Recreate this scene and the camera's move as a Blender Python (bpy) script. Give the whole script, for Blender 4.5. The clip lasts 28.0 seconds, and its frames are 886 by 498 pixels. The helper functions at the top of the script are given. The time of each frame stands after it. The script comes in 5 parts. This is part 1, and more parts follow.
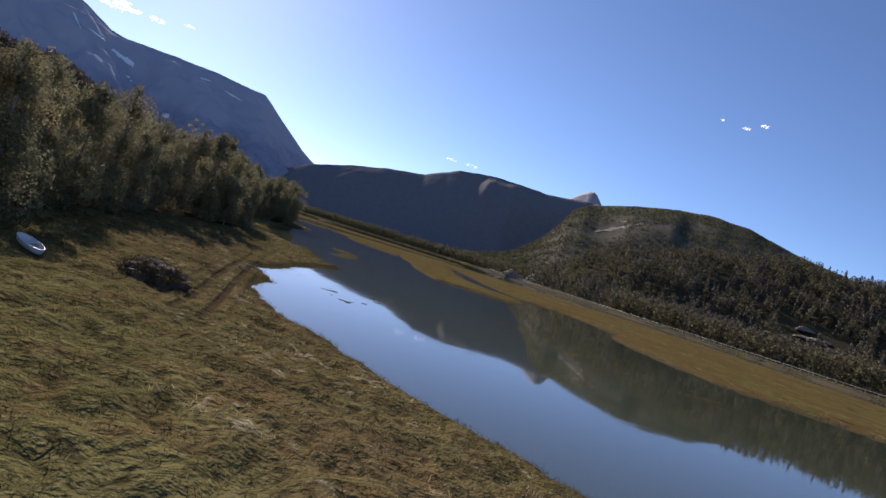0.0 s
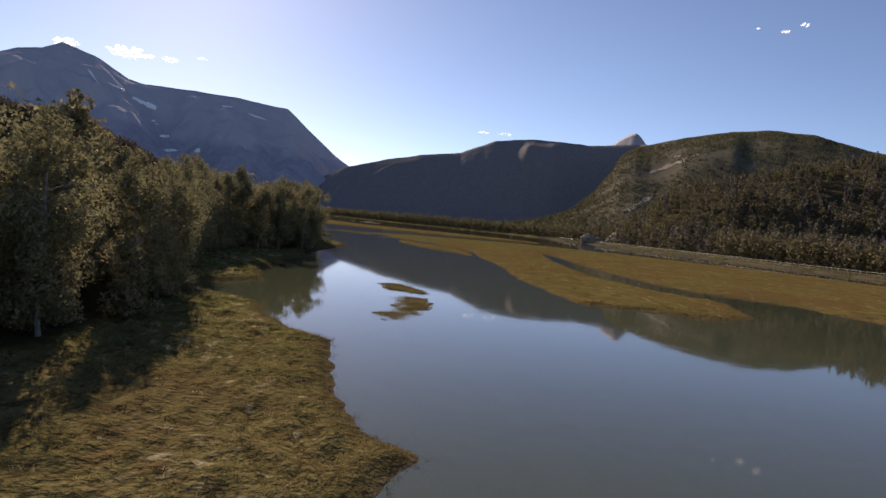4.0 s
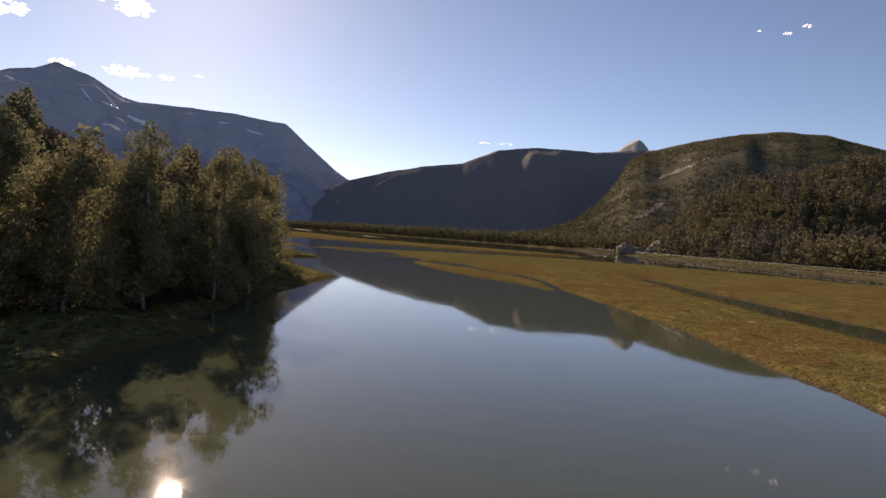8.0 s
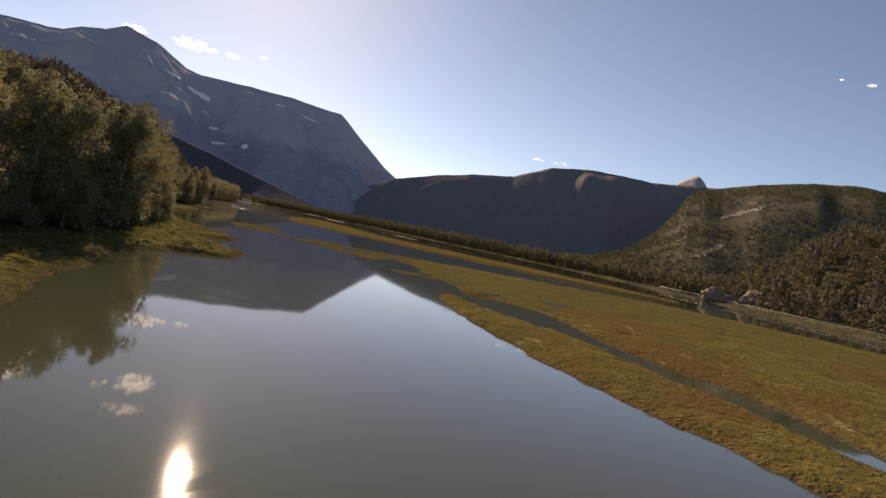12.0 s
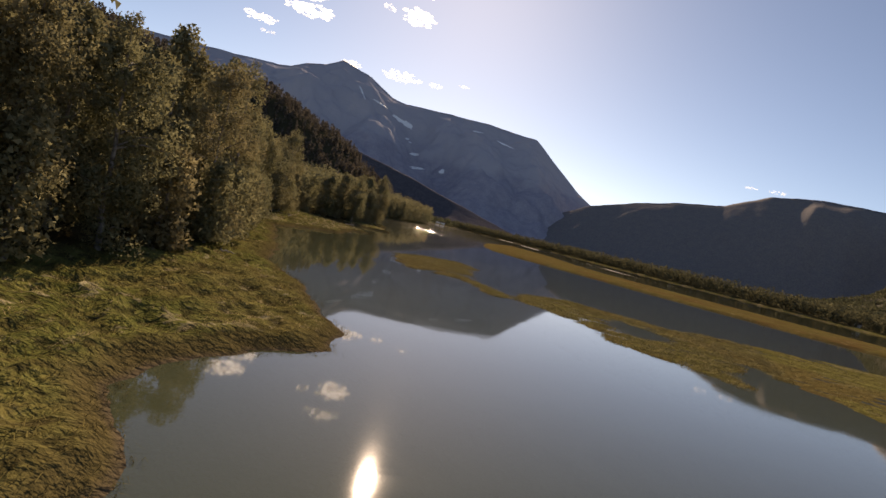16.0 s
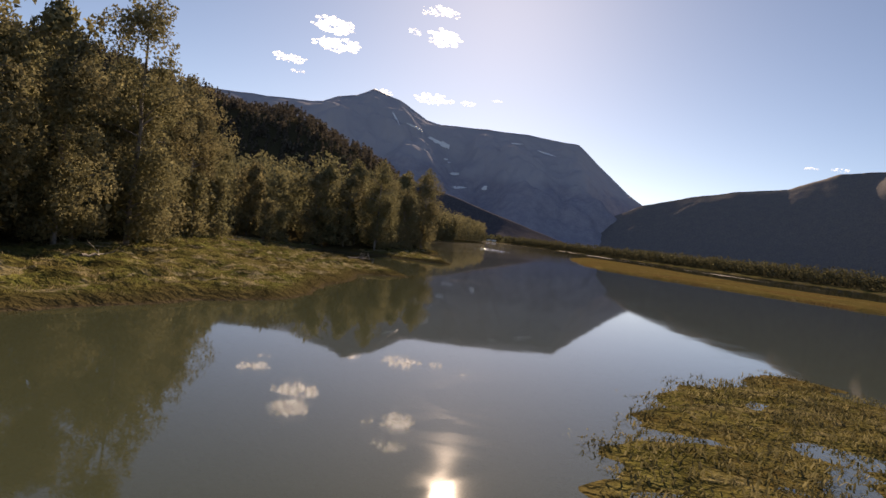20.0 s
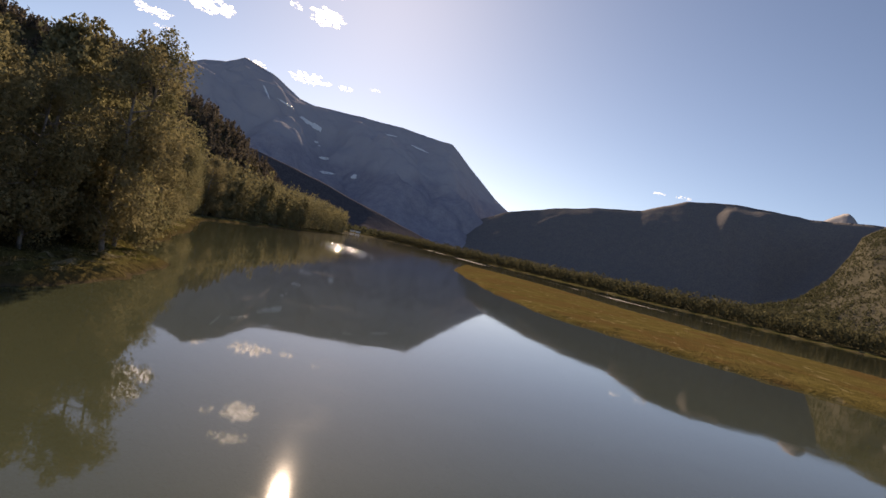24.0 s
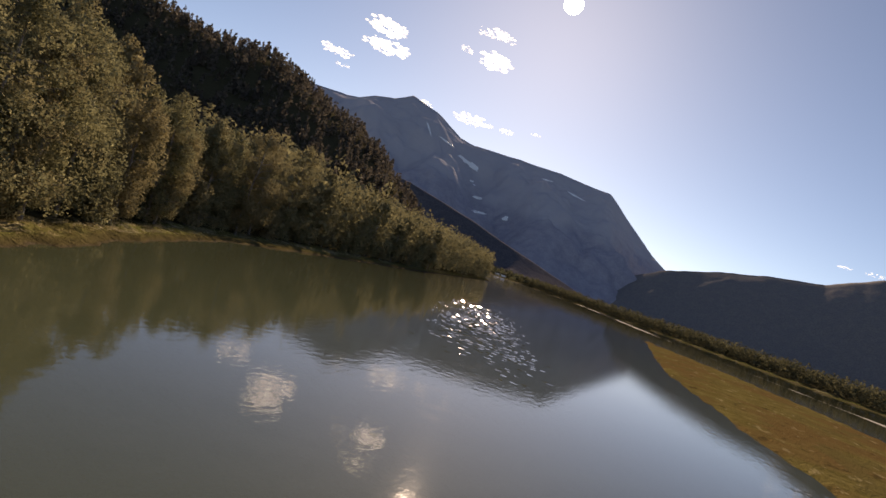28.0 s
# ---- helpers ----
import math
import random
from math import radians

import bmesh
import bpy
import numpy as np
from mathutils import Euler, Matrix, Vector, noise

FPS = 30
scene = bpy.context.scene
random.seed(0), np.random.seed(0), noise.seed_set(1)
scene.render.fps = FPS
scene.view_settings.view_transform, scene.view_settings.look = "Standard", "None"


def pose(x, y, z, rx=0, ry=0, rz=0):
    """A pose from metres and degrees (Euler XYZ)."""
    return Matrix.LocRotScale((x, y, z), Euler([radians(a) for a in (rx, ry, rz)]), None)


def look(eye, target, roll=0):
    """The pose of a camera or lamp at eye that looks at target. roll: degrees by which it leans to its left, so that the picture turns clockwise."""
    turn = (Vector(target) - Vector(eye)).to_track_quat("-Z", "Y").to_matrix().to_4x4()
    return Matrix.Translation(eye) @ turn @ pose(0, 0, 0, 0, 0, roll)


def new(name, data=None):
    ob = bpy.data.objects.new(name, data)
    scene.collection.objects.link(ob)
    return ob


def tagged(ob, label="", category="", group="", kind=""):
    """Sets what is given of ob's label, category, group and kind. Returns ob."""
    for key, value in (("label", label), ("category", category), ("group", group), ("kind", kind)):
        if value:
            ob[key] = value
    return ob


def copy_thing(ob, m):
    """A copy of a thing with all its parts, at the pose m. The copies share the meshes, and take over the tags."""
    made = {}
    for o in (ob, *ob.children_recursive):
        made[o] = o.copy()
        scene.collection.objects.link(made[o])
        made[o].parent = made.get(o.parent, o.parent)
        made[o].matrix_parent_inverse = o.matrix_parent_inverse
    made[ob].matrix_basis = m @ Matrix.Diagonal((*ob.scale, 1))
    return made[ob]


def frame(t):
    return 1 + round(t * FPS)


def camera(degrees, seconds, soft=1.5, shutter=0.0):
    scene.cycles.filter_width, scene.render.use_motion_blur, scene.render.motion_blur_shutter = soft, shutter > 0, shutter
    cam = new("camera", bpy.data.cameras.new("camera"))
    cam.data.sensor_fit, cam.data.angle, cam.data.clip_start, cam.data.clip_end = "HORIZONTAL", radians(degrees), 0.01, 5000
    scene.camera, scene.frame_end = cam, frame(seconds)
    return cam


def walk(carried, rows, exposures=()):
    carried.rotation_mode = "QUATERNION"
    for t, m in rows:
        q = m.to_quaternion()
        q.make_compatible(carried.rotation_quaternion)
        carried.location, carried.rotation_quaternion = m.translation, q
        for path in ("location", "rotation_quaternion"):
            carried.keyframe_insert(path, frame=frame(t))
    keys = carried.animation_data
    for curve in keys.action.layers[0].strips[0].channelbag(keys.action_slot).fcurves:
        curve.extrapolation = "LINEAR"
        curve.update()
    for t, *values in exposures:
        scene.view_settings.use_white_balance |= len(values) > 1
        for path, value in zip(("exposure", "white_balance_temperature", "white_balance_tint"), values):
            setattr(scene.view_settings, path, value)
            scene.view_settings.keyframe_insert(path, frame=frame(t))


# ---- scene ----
# ---- camera ----
cam = camera(68.8, 28.0)
walk(cam, [
    (0.0, pose(2.13, -42.95, 5.76, 90.15, -16.83, -5.77)),
    (0.5, pose(1.98, -36.20, 5.99, 89.55, -14.44, -3.39)),
    (1.0, pose(1.87, -29.55, 6.15, 88.32, -10.97, -0.92)),
    (1.5, pose(1.89, -22.89, 6.23, 87.41, -1.48, 0.18)),
    (2.0, pose(1.58, -15.81, 6.37, 87.95, -4.13, -1.93)),
    (2.5, pose(0.77, -8.14, 6.63, 88.51, -6.28, -1.27)),
    (3.0, pose(0.00, -0.00, 6.97, 87.71, -1.67, -0.44)),
    (3.5, pose(-0.60, 8.41, 7.34, 87.79, -4.29, -2.09)),
    (5.5, pose(-4.41, 40.88, 6.17, 86.00, -6.41, 0.92)),
    (6.0, pose(-5.38, 48.70, 5.98, 85.90, -5.10, 2.60)),
    (6.5, pose(-5.94, 56.43, 5.91, 86.85, -0.98, 0.25)),
    (7.0, pose(-6.36, 64.15, 5.96, 87.87, -4.75, -1.20)),
    (7.5, pose(-6.71, 71.96, 6.09, 88.59, -4.34, -1.27)),
    (8.0, pose(-6.91, 79.98, 6.26, 88.59, -3.53, -1.22)),
    (8.5, pose(-6.87, 88.40, 6.41, 86.68, -0.07, -1.36)),
    (9.0, pose(-6.54, 97.30, 6.34, 86.81, 2.06, -2.45)),
    (9.5, pose(-6.23, 106.44, 6.23, 87.74, -1.39, -4.03)),
    (10.0, pose(-6.18, 115.53, 6.10, 87.11, -3.72, -4.57)),
    (10.5, pose(-6.71, 124.28, 5.84, 86.77, -8.02, -2.90)),
    (11.0, pose(-7.00, 133.06, 5.61, 86.32, -16.72, -1.44)),
    (11.5, pose(-7.10, 141.83, 5.48, 86.89, -14.12, -0.42)),
    (12.0, pose(-7.93, 150.61, 5.53, 88.93, -11.25, 2.42)),
    (12.5, pose(-9.08, 159.10, 5.59, 90.10, -17.47, 3.22)),
    (13.0, pose(-10.29, 167.13, 5.47, 89.91, -19.57, 6.38)),
    (13.5, pose(-11.31, 174.88, 5.20, 89.53, -20.33, 8.46)),
    (15.5, pose(-24.16, 204.89, 4.91, 87.44, -11.11, 18.50)),
    (16.0, pose(-27.29, 212.03, 4.90, 87.63, -13.38, 19.46)),
    (16.5, pose(-30.44, 219.16, 4.86, 87.39, -12.26, 21.73)),
    (17.0, pose(-33.65, 226.36, 4.80, 87.54, -11.84, 22.57)),
    (17.5, pose(-37.00, 233.65, 4.71, 86.93, -9.99, 23.45)),
    (18.0, pose(-40.55, 241.37, 4.46, 86.35, -8.20, 23.95)),
    (18.5, pose(-44.43, 249.36, 4.13, 85.70, -5.55, 24.54)),
    (19.0, pose(-48.22, 257.44, 3.73, 85.51, -4.00, 24.25)),
    (19.5, pose(-52.15, 265.54, 3.36, 85.79, -5.93, 23.59)),
    (20.0, pose(-56.00, 273.50, 3.20, 88.66, -7.11, 23.62)),
    (20.5, pose(-59.83, 281.10, 3.42, 89.06, -1.95, 24.26)),
    (21.0, pose(-63.33, 288.31, 3.63, 88.60, 6.57, 21.48)),
    (21.5, pose(-66.41, 295.28, 3.75, 88.92, 7.09, 18.74)),
    (22.0, pose(-68.14, 303.23, 3.84, 88.90, 6.62, 15.72)),
    (22.5, pose(-69.65, 311.49, 3.95, 88.46, 2.83, 12.72)),
    (24.5, pose(-78.73, 344.72, 4.51, 90.43, -14.41, 11.83)),
    (25.0, pose(-81.29, 353.45, 4.76, 90.53, -12.01, 13.44)),
    (25.5, pose(-84.14, 362.06, 5.02, 90.83, -14.53, 13.86)),
    (26.0, pose(-87.07, 370.35, 5.24, 90.85, -16.90, 15.15)),
    (26.5, pose(-89.93, 378.09, 5.38, 90.86, -18.43, 17.03)),
    (27.0, pose(-92.94, 385.37, 5.49, 91.22, -21.05, 18.90)),
    (27.5, pose(-95.93, 392.20, 5.71, 91.40, -20.95, 21.84)),
    (28.0, pose(-98.81, 398.53, 6.01, 90.34, -18.73, 24.81)),
], [(0, 0.4, 6200, 20), (3, 0.4, 7200, 21), (8, 0.4, 8500, 20), (14, 0.4, 9400, 19), (22, 0.4, 9000, 19), (28, 0.36, 9000, 19)])

# ---- light ----
SUN_AZ, SUN_EL = radians(-20.9), radians(23.1)
world = bpy.data.worlds.new("sky")
scene.world = world
world.use_nodes = True
wn = world.node_tree.nodes
sky = wn.new("ShaderNodeTexSky")
sky.sky_type = "NISHITA"
sky.sun_disc = False
sky.sun_elevation, sky.sun_rotation = SUN_EL, SUN_AZ
sky.altitude, sky.air_density, sky.dust_density, sky.ozone_density = 2200, 0.8, 0.75, 3.4
world.node_tree.links.new(sky.outputs[0], wn["Background"].inputs[0])
wn["Background"].inputs[1].default_value = 0.106
sun_data = bpy.data.lights.new("sun", "SUN")
sun_data.energy, sun_data.angle, sun_data.color = 5.0, radians(0.53), (1.0, 0.92, 0.80)
sun = new("sun", sun_data)
SUN_DIR = Vector((math.sin(SUN_AZ) * math.cos(SUN_EL), math.cos(SUN_AZ) * math.cos(SUN_EL), math.sin(SUN_EL)))
sun.matrix_world = look(SUN_DIR * 500, (0, 0, 0))

disc = bmesh.new()
bmesh.ops.create_circle(disc, cap_ends=True, segments=48, radius=4700 * math.tan(radians(0.8)))
sun_mesh = bpy.data.meshes.new("sun_disc")
disc.to_mesh(sun_mesh)
disc.free()
glow = bpy.data.materials.new("sun_surface")
glow.use_nodes = True
glow.node_tree.nodes.clear()
lit = glow.node_tree.nodes.new("ShaderNodeEmission")
lit.inputs[0].default_value, lit.inputs[1].default_value = (1.0, 0.95, 0.86, 1), 14.0
clear_part, sum_part = glow.node_tree.nodes.new("ShaderNodeBsdfTransparent"), glow.node_tree.nodes.new("ShaderNodeAddShader")
glow.node_tree.links.new(lit.outputs[0], sum_part.inputs[0])
glow.node_tree.links.new(clear_part.outputs[0], sum_part.inputs[1])
glow.node_tree.links.new(sum_part.outputs[0], glow.node_tree.nodes.new("ShaderNodeOutputMaterial").inputs[0])
sun_mesh.materials.append(glow)
sun_disc = tagged(new("backdrop_sun", sun_mesh), "dazzling white sun disc in the sky", "sun", kind="structure")
sun_disc.matrix_world = look(SUN_DIR * 4700 + Vector((-90, 380, 5)), (-90, 380, 5))

# ---- materials ----


class Nodes:
    """Short hand for building a node material."""

    def __init__(self, name):
        self.mat = bpy.data.materials.new(name)
        self.mat.use_nodes = True
        self.t = self.mat.node_tree
        self.t.nodes.clear()
        self.out = self.t.nodes.new("ShaderNodeOutputMaterial")

    def link(self, a, b):
        self.t.links.new(a, b)

    def put(self, socket, value):
        if isinstance(value, bpy.types.NodeSocket):
            self.link(value, socket)
        elif isinstance(value, tuple) and len(value) == 3 and socket.type == "RGBA":
            socket.default_value = (*value, 1)
        else:
            socket.default_value = value

    def pos(self):
        return self.t.nodes.new("ShaderNodeNewGeometry").outputs["Position"]

    def island(self):
        return self.t.nodes.new("ShaderNodeNewGeometry").outputs["Random Per Island"]

    def per_object(self):
        return self.t.nodes.new("ShaderNodeObjectInfo").outputs["Random"]

    def attr(self, name):
        n = self.t.nodes.new("ShaderNodeAttribute")
        n.attribute_name = name
        return n.outputs["Fac"]

    def noise(self, scale, detail=4.0, rough=0.55, vec=None, stretch=None):
        n = self.t.nodes.new("ShaderNodeTexNoise")
        n.inputs["Scale"].default_value, n.inputs["Detail"].default_value = scale, detail
        n.inputs["Roughness"].default_value = rough
        v = vec or self.pos()
        if stretch:
            m = self.t.nodes.new("ShaderNodeMapping")
            m.inputs["Scale"].default_value = stretch
            self.link(v, m.inputs[0])
            v = m.outputs[0]
        self.link(v, n.inputs["Vector"])
        return n.outputs["Fac"]

    def ramp(self, fac, lo, hi, a=0.0, b=1.0):
        n = self.t.nodes.new("ShaderNodeMapRange")
        n.interpolation_type = "SMOOTHSTEP"
        self.put(n.inputs["Value"], fac)
        for k, v in (("From Min", lo), ("From Max", hi), ("To Min", a), ("To Max", b)):
            n.inputs[k].default_value = v
        return n.outputs["Result"]

    def mix(self, fac, a, b):
        n = self.t.nodes.new("ShaderNodeMix")
        n.data_type = "RGBA"
        self.put(n.inputs["Factor"], fac)
        self.put(n.inputs[6], a)
        self.put(n.inputs[7], b)
        return n.outputs[2]

    def math(self, op, a, b=0.0):
        n = self.t.nodes.new("ShaderNodeMath")
        n.operation = op
        self.put(n.inputs[0], a)
        self.put(n.inputs[1], b)
        return n.outputs[0]

    def bump(self, height, strength, distance):
        n = self.t.nodes.new("ShaderNodeBump")
        n.inputs["Strength"].default_value, n.inputs["Distance"].default_value = strength, distance
        self.link(height, n.inputs["Height"])
        return n.outputs[0]

    def surface(self, color, rough=0.85, normal=None, spec=0.3, metal=0.0):
        n = self.t.nodes.new("ShaderNodeBsdfPrincipled")
        self.put(n.inputs["Base Color"], color)
        self.put(n.inputs["Roughness"], rough)
        n.inputs["Specular IOR Level"].default_value = spec
        n.inputs["Metallic"].default_value = metal
        if normal:
            self.link(normal, n.inputs["Normal"])
        return n.outputs[0]

    def done(self, shader):
        self.link(shader, self.out.inputs[0])
        return self.mat


def leaf_material(name, dark, light, warm, share=0.45):
    m = Nodes(name)
    c = m.mix(m.island(), dark, light)
    c = m.mix(m.ramp(m.per_object(), 0.35, 1.0, 0.0, 0.75), c, warm)
    c = m.mix(m.ramp(m.noise(0.35, 2.0), 0.52, 0.75, 0.0, 0.6), c, warm)
    d = m.t.nodes.new("ShaderNodeBsdfDiffuse")
    m.link(c, d.inputs[0])
    tr = m.t.nodes.new("ShaderNodeBsdfTranslucent")
    m.link(c, tr.inputs[0])
    mx = m.t.nodes.new("ShaderNodeMixShader")
    mx.inputs[0].default_value = share
    m.link(d.outputs[0], mx.inputs[1])
    m.link(tr.outputs[0], mx.inputs[2])
    return m.done(mx.outputs[0])


def ground_material():
    m = Nodes("river_flat_ground")
    shore, marsh, wood, hill = m.attr("shore"), m.attr("marsh"), m.attr("wood"), m.attr("hill")
    straw, track = m.attr("straw"), m.attr("track")
    big, mid, fine = m.noise(0.07, 3.0), m.noise(0.55, 4.0), m.noise(5.0, 5.0)
    combed = m.noise(2.6, 4.0, 0.6, stretch=(1.0, 0.3, 1.0))
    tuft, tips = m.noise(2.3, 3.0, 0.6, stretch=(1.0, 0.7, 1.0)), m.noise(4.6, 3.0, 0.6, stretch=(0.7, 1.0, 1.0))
    sep = m.t.nodes.new("ShaderNodeSeparateXYZ")
    m.link(m.pos(), sep.inputs[0])
    # wheel ruts, a deep pair and a faint pair outside it
    wear = m.ramp(m.noise(0.5, 3.0), 0.34, 0.5, 0.45, 1.0)
    worn = m.math("MAXIMUM", m.ramp(m.math("ABSOLUTE", m.math("SUBTRACT", track, 0.6)), 0.08, 0.3, 1.0, 0.0), m.ramp(m.math("ABSOLUTE", m.math("SUBTRACT", track, 1.5)), 0.05, 0.26, 0.6, 0.0))
    rut = m.math("MULTIPLY", m.math("MULTIPLY", worn, wear), m.ramp(sep.outputs[1], 4, 24, 0.9, 0.25))
    # turf: olive and brown patches, gaps between tussocks painted with shade, straw on tips
    upstream = m.ramp(sep.outputs[1], 30, 75)
    grass = m.mix(m.ramp(mid, 0.35, 0.65), m.mix(upstream, (0.098, 0.088, 0.033), (0.09, 0.094, 0.028)), m.mix(upstream, (0.16, 0.14, 0.055), (0.16, 0.156, 0.05)))
    brown = m.math("ADD", m.ramp(big, 0.45, 0.62, 0.0, 0.4), m.math("MULTIPLY", m.ramp(sep.outputs[1], 25, 70, 0.4, 0.0), m.ramp(shore, 6, 11, 1.0, 0.1)))
    grass = m.mix(brown, grass, m.mix(mid, (0.105, 0.073, 0.036), (0.16, 0.112, 0.056)))
    rusty = m.math("MULTIPLY", m.ramp(m.noise(0.8, 4.0, 0.6), 0.48, 0.64), m.ramp(sep.outputs[1], 30, 75, 0.5, 0.25))
    grass = m.mix(rusty, grass, m.mix(fine, (0.10, 0.058, 0.028), (0.16, 0.095, 0.042)))
    grass = m.mix(m.ramp(tips, 0.56, 0.74, 0.0, 0.5), grass, (0.26, 0.225, 0.11))
    # low spots of the tuft bump get their shade in the colour
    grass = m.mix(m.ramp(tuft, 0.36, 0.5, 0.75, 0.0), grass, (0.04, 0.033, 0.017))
    dead = m.mix(m.ramp(combed, 0.35, 0.65), (0.20, 0.165, 0.095), (0.38, 0.325, 0.21))
    grass = m.mix(m.ramp(m.math("ADD", straw, m.math("MULTIPLY", m.math("SUBTRACT", tips, 0.5), 1.9)), 0.55, 1.1, 0.0, 0.8), grass, dead)
    grass = m.mix(m.ramp(shore, 0.4, 1.3), m.mix(mid, (0.07, 0.055, 0.026), (0.12, 0.095, 0.042)), grass)
    grass = m.mix(m.math("MULTIPLY", rut, 0.85), grass, m.mix(fine, (0.034, 0.024, 0.015), (0.075, 0.052, 0.032)))
    field = m.mix(m.ramp(mid, 0.3, 0.7), (0.108, 0.085, 0.028), (0.165, 0.128, 0.047))
    field = m.mix(m.ramp(big, 0.45, 0.6), field, (0.132, 0.084, 0.034))
    field = m.mix(m.ramp(m.noise(0.2, 3.0, stretch=(1.0, 0.35, 1.0)), 0.55, 0.62, 0.0, 0.7), field, (0.112, 0.088, 0.034))
    field = m.mix(m.ramp(m.noise(0.9, 4.0, 0.6, stretch=(1.0, 0.3, 1.0)), 0.6, 0.7, 0.0, 0.6), field, (0.30, 0.24, 0.13))
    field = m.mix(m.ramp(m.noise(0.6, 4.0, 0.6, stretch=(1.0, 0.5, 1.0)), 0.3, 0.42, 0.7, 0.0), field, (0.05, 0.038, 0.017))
    c = m.mix(marsh, grass, field)
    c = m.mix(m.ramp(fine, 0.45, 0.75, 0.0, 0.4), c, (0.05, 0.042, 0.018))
    mud = m.mix(fine, (0.06, 0.045, 0.03), (0.13, 0.10, 0.065))
    c = m.mix(m.ramp(shore, 0.0, 0.35), mud, c)
    c = m.mix(m.ramp(shore, -1.6, -0.1, 1.0, 0.0), c, m.mix(mid, (0.085, 0.072, 0.046), (0.15, 0.125, 0.082)))
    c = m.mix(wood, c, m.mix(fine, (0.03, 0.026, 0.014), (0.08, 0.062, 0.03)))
    forest = m.mix(mid, (0.045, 0.04, 0.024), (0.085, 0.072, 0.04))
    c = m.mix(hill, c, forest)
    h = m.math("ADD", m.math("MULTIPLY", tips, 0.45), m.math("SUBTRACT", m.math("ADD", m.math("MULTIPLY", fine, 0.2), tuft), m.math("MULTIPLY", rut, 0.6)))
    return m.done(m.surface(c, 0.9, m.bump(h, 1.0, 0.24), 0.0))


def water_material():
    m = Nodes("river_water")
    g = m.t.nodes.new("ShaderNodeBsdfGlossy")
    calm = m.noise(0.012, 2.0)
    rip = m.noise(2.6, 3.0, stretch=(1.0, 0.45, 1.0))
    swell = m.noise(0.35, 2.0)
    sep = m.t.nodes.new("ShaderNodeSeparateXYZ")
    m.link(m.pos(), sep.inputs[0])
    breeze = m.math("MULTIPLY", m.ramp(sep.outputs[1], 390, 418), m.ramp(calm, 0.38, 0.55, 0.45, 1.0))
    wind = m.math("ADD", m.ramp(calm, 0.55, 0.7, 0.07, 0.4), m.math("MULTIPLY", breeze, 1.7))
    h = m.math("ADD", m.math("MULTIPLY", rip, m.math("MULTIPLY", wind, 0.012)), m.math("MULTIPLY", swell, 0.006))
    b = m.bump(h, 0.35, 1.0)
    # steep little waves under a gust
    cell = m.t.nodes.new("ShaderNodeTexVoronoi")
    m.link(m.pos(), cell.inputs["Vector"])
    cell.inputs["Scale"].default_value = 2.8
    tilt = m.t.nodes.new("ShaderNodeSeparateColor")
    m.link(cell.outputs["Color"], tilt.inputs[0])
    facet = m.t.nodes.new("ShaderNodeCombineXYZ")
    along, across = m.math("SUBTRACT", tilt.outputs[0], 0.5), m.math("SUBTRACT", tilt.outputs[1], 0.5)
    m.link(m.math("ADD", m.math("MULTIPLY", along, -0.16), m.math("MULTIPLY", across, 0.14)), facet.inputs[0])
    m.link(m.math("ADD", m.math("MULTIPLY", along, 0.42), m.math("MULTIPLY", across, 0.05)), facet.inputs[1])
    facet.inputs[2].default_value = 1.0
    beside = m.math("ABSOLUTE", m.math("ADD", m.math("MULTIPLY", m.math("ADD", sep.outputs[0], 112.0), 0.932), m.math("MULTIPLY", m.math("SUBTRACT", sep.outputs[1], 438.0), 0.362)))
    reach = m.math("MULTIPLY", m.ramp(sep.outputs[1], 432, 462), m.ramp(sep.outputs[1], 484, 500, 1.0, 0.0))
    gust = m.math("MULTIPLY", m.math("MULTIPLY", m.ramp(beside, 1, 6, 0.5, 0.0), reach), m.ramp(m.noise(0.12, 4.0), 0.3, 0.5))
    steep = m.math("GREATER_THAN", gust, tilt.outputs[2])
    pick = m.t.nodes.new("ShaderNodeMix")
    pick.data_type = "VECTOR"
    m.link(steep, pick.inputs["Factor"])
    m.link(b, pick.inputs[4])
    m.link(facet.outputs[0], pick.inputs[5])
    unit = m.t.nodes.new("ShaderNodeVectorMath")
    unit.operation = "NORMALIZE"
    m.link(pick.outputs[1], unit.inputs[0])
    b = unit.outputs[0]
    film = m.noise(0.16, 3.0, 0.6, stretch=(1.0, 0.5, 1.0))
    swirl = m.t.nodes.new("ShaderNodeTexNoise")
    swirl.inputs["Scale"].default_value, swirl.inputs["Detail"].default_value = 0.22, 3.0
    swirl.inputs["Distortion"].default_value = 3.0
    m.link(m.pos(), swirl.inputs["Vector"])
    oily = m.math("MULTIPLY", m.ramp(film, 0.45, 0.6), m.ramp(swirl.outputs["Fac"], 0.48, 0.56))
    m.put(g.inputs["Roughness"], m.math("ADD", m.math("MULTIPLY", oily, 0.016), 0.03))
    g.inputs["Color"].default_value = (0.965, 0.935, 0.965, 1)
    m.link(b, g.inputs["Normal"])
    silt = m.t.nodes.new("ShaderNodeBsdfDiffuse")
    silt.inputs[0].default_value = (0.102, 0.116, 0.068, 1)
    clear = m.t.nodes.new("ShaderNodeBsdfTransparent")
    clear.inputs[0].default_value = (0.78, 0.78, 0.66, 1)
    body = m.t.nodes.new("ShaderNodeMixShader")
    body.inputs[0].default_value = 0.6
    m.link(clear.outputs[0], body.inputs[1])
    m.link(silt.outputs[0], body.inputs[2])
    fr = m.t.nodes.new("ShaderNodeFresnel")
    fr.inputs["IOR"].default_value = 1.33
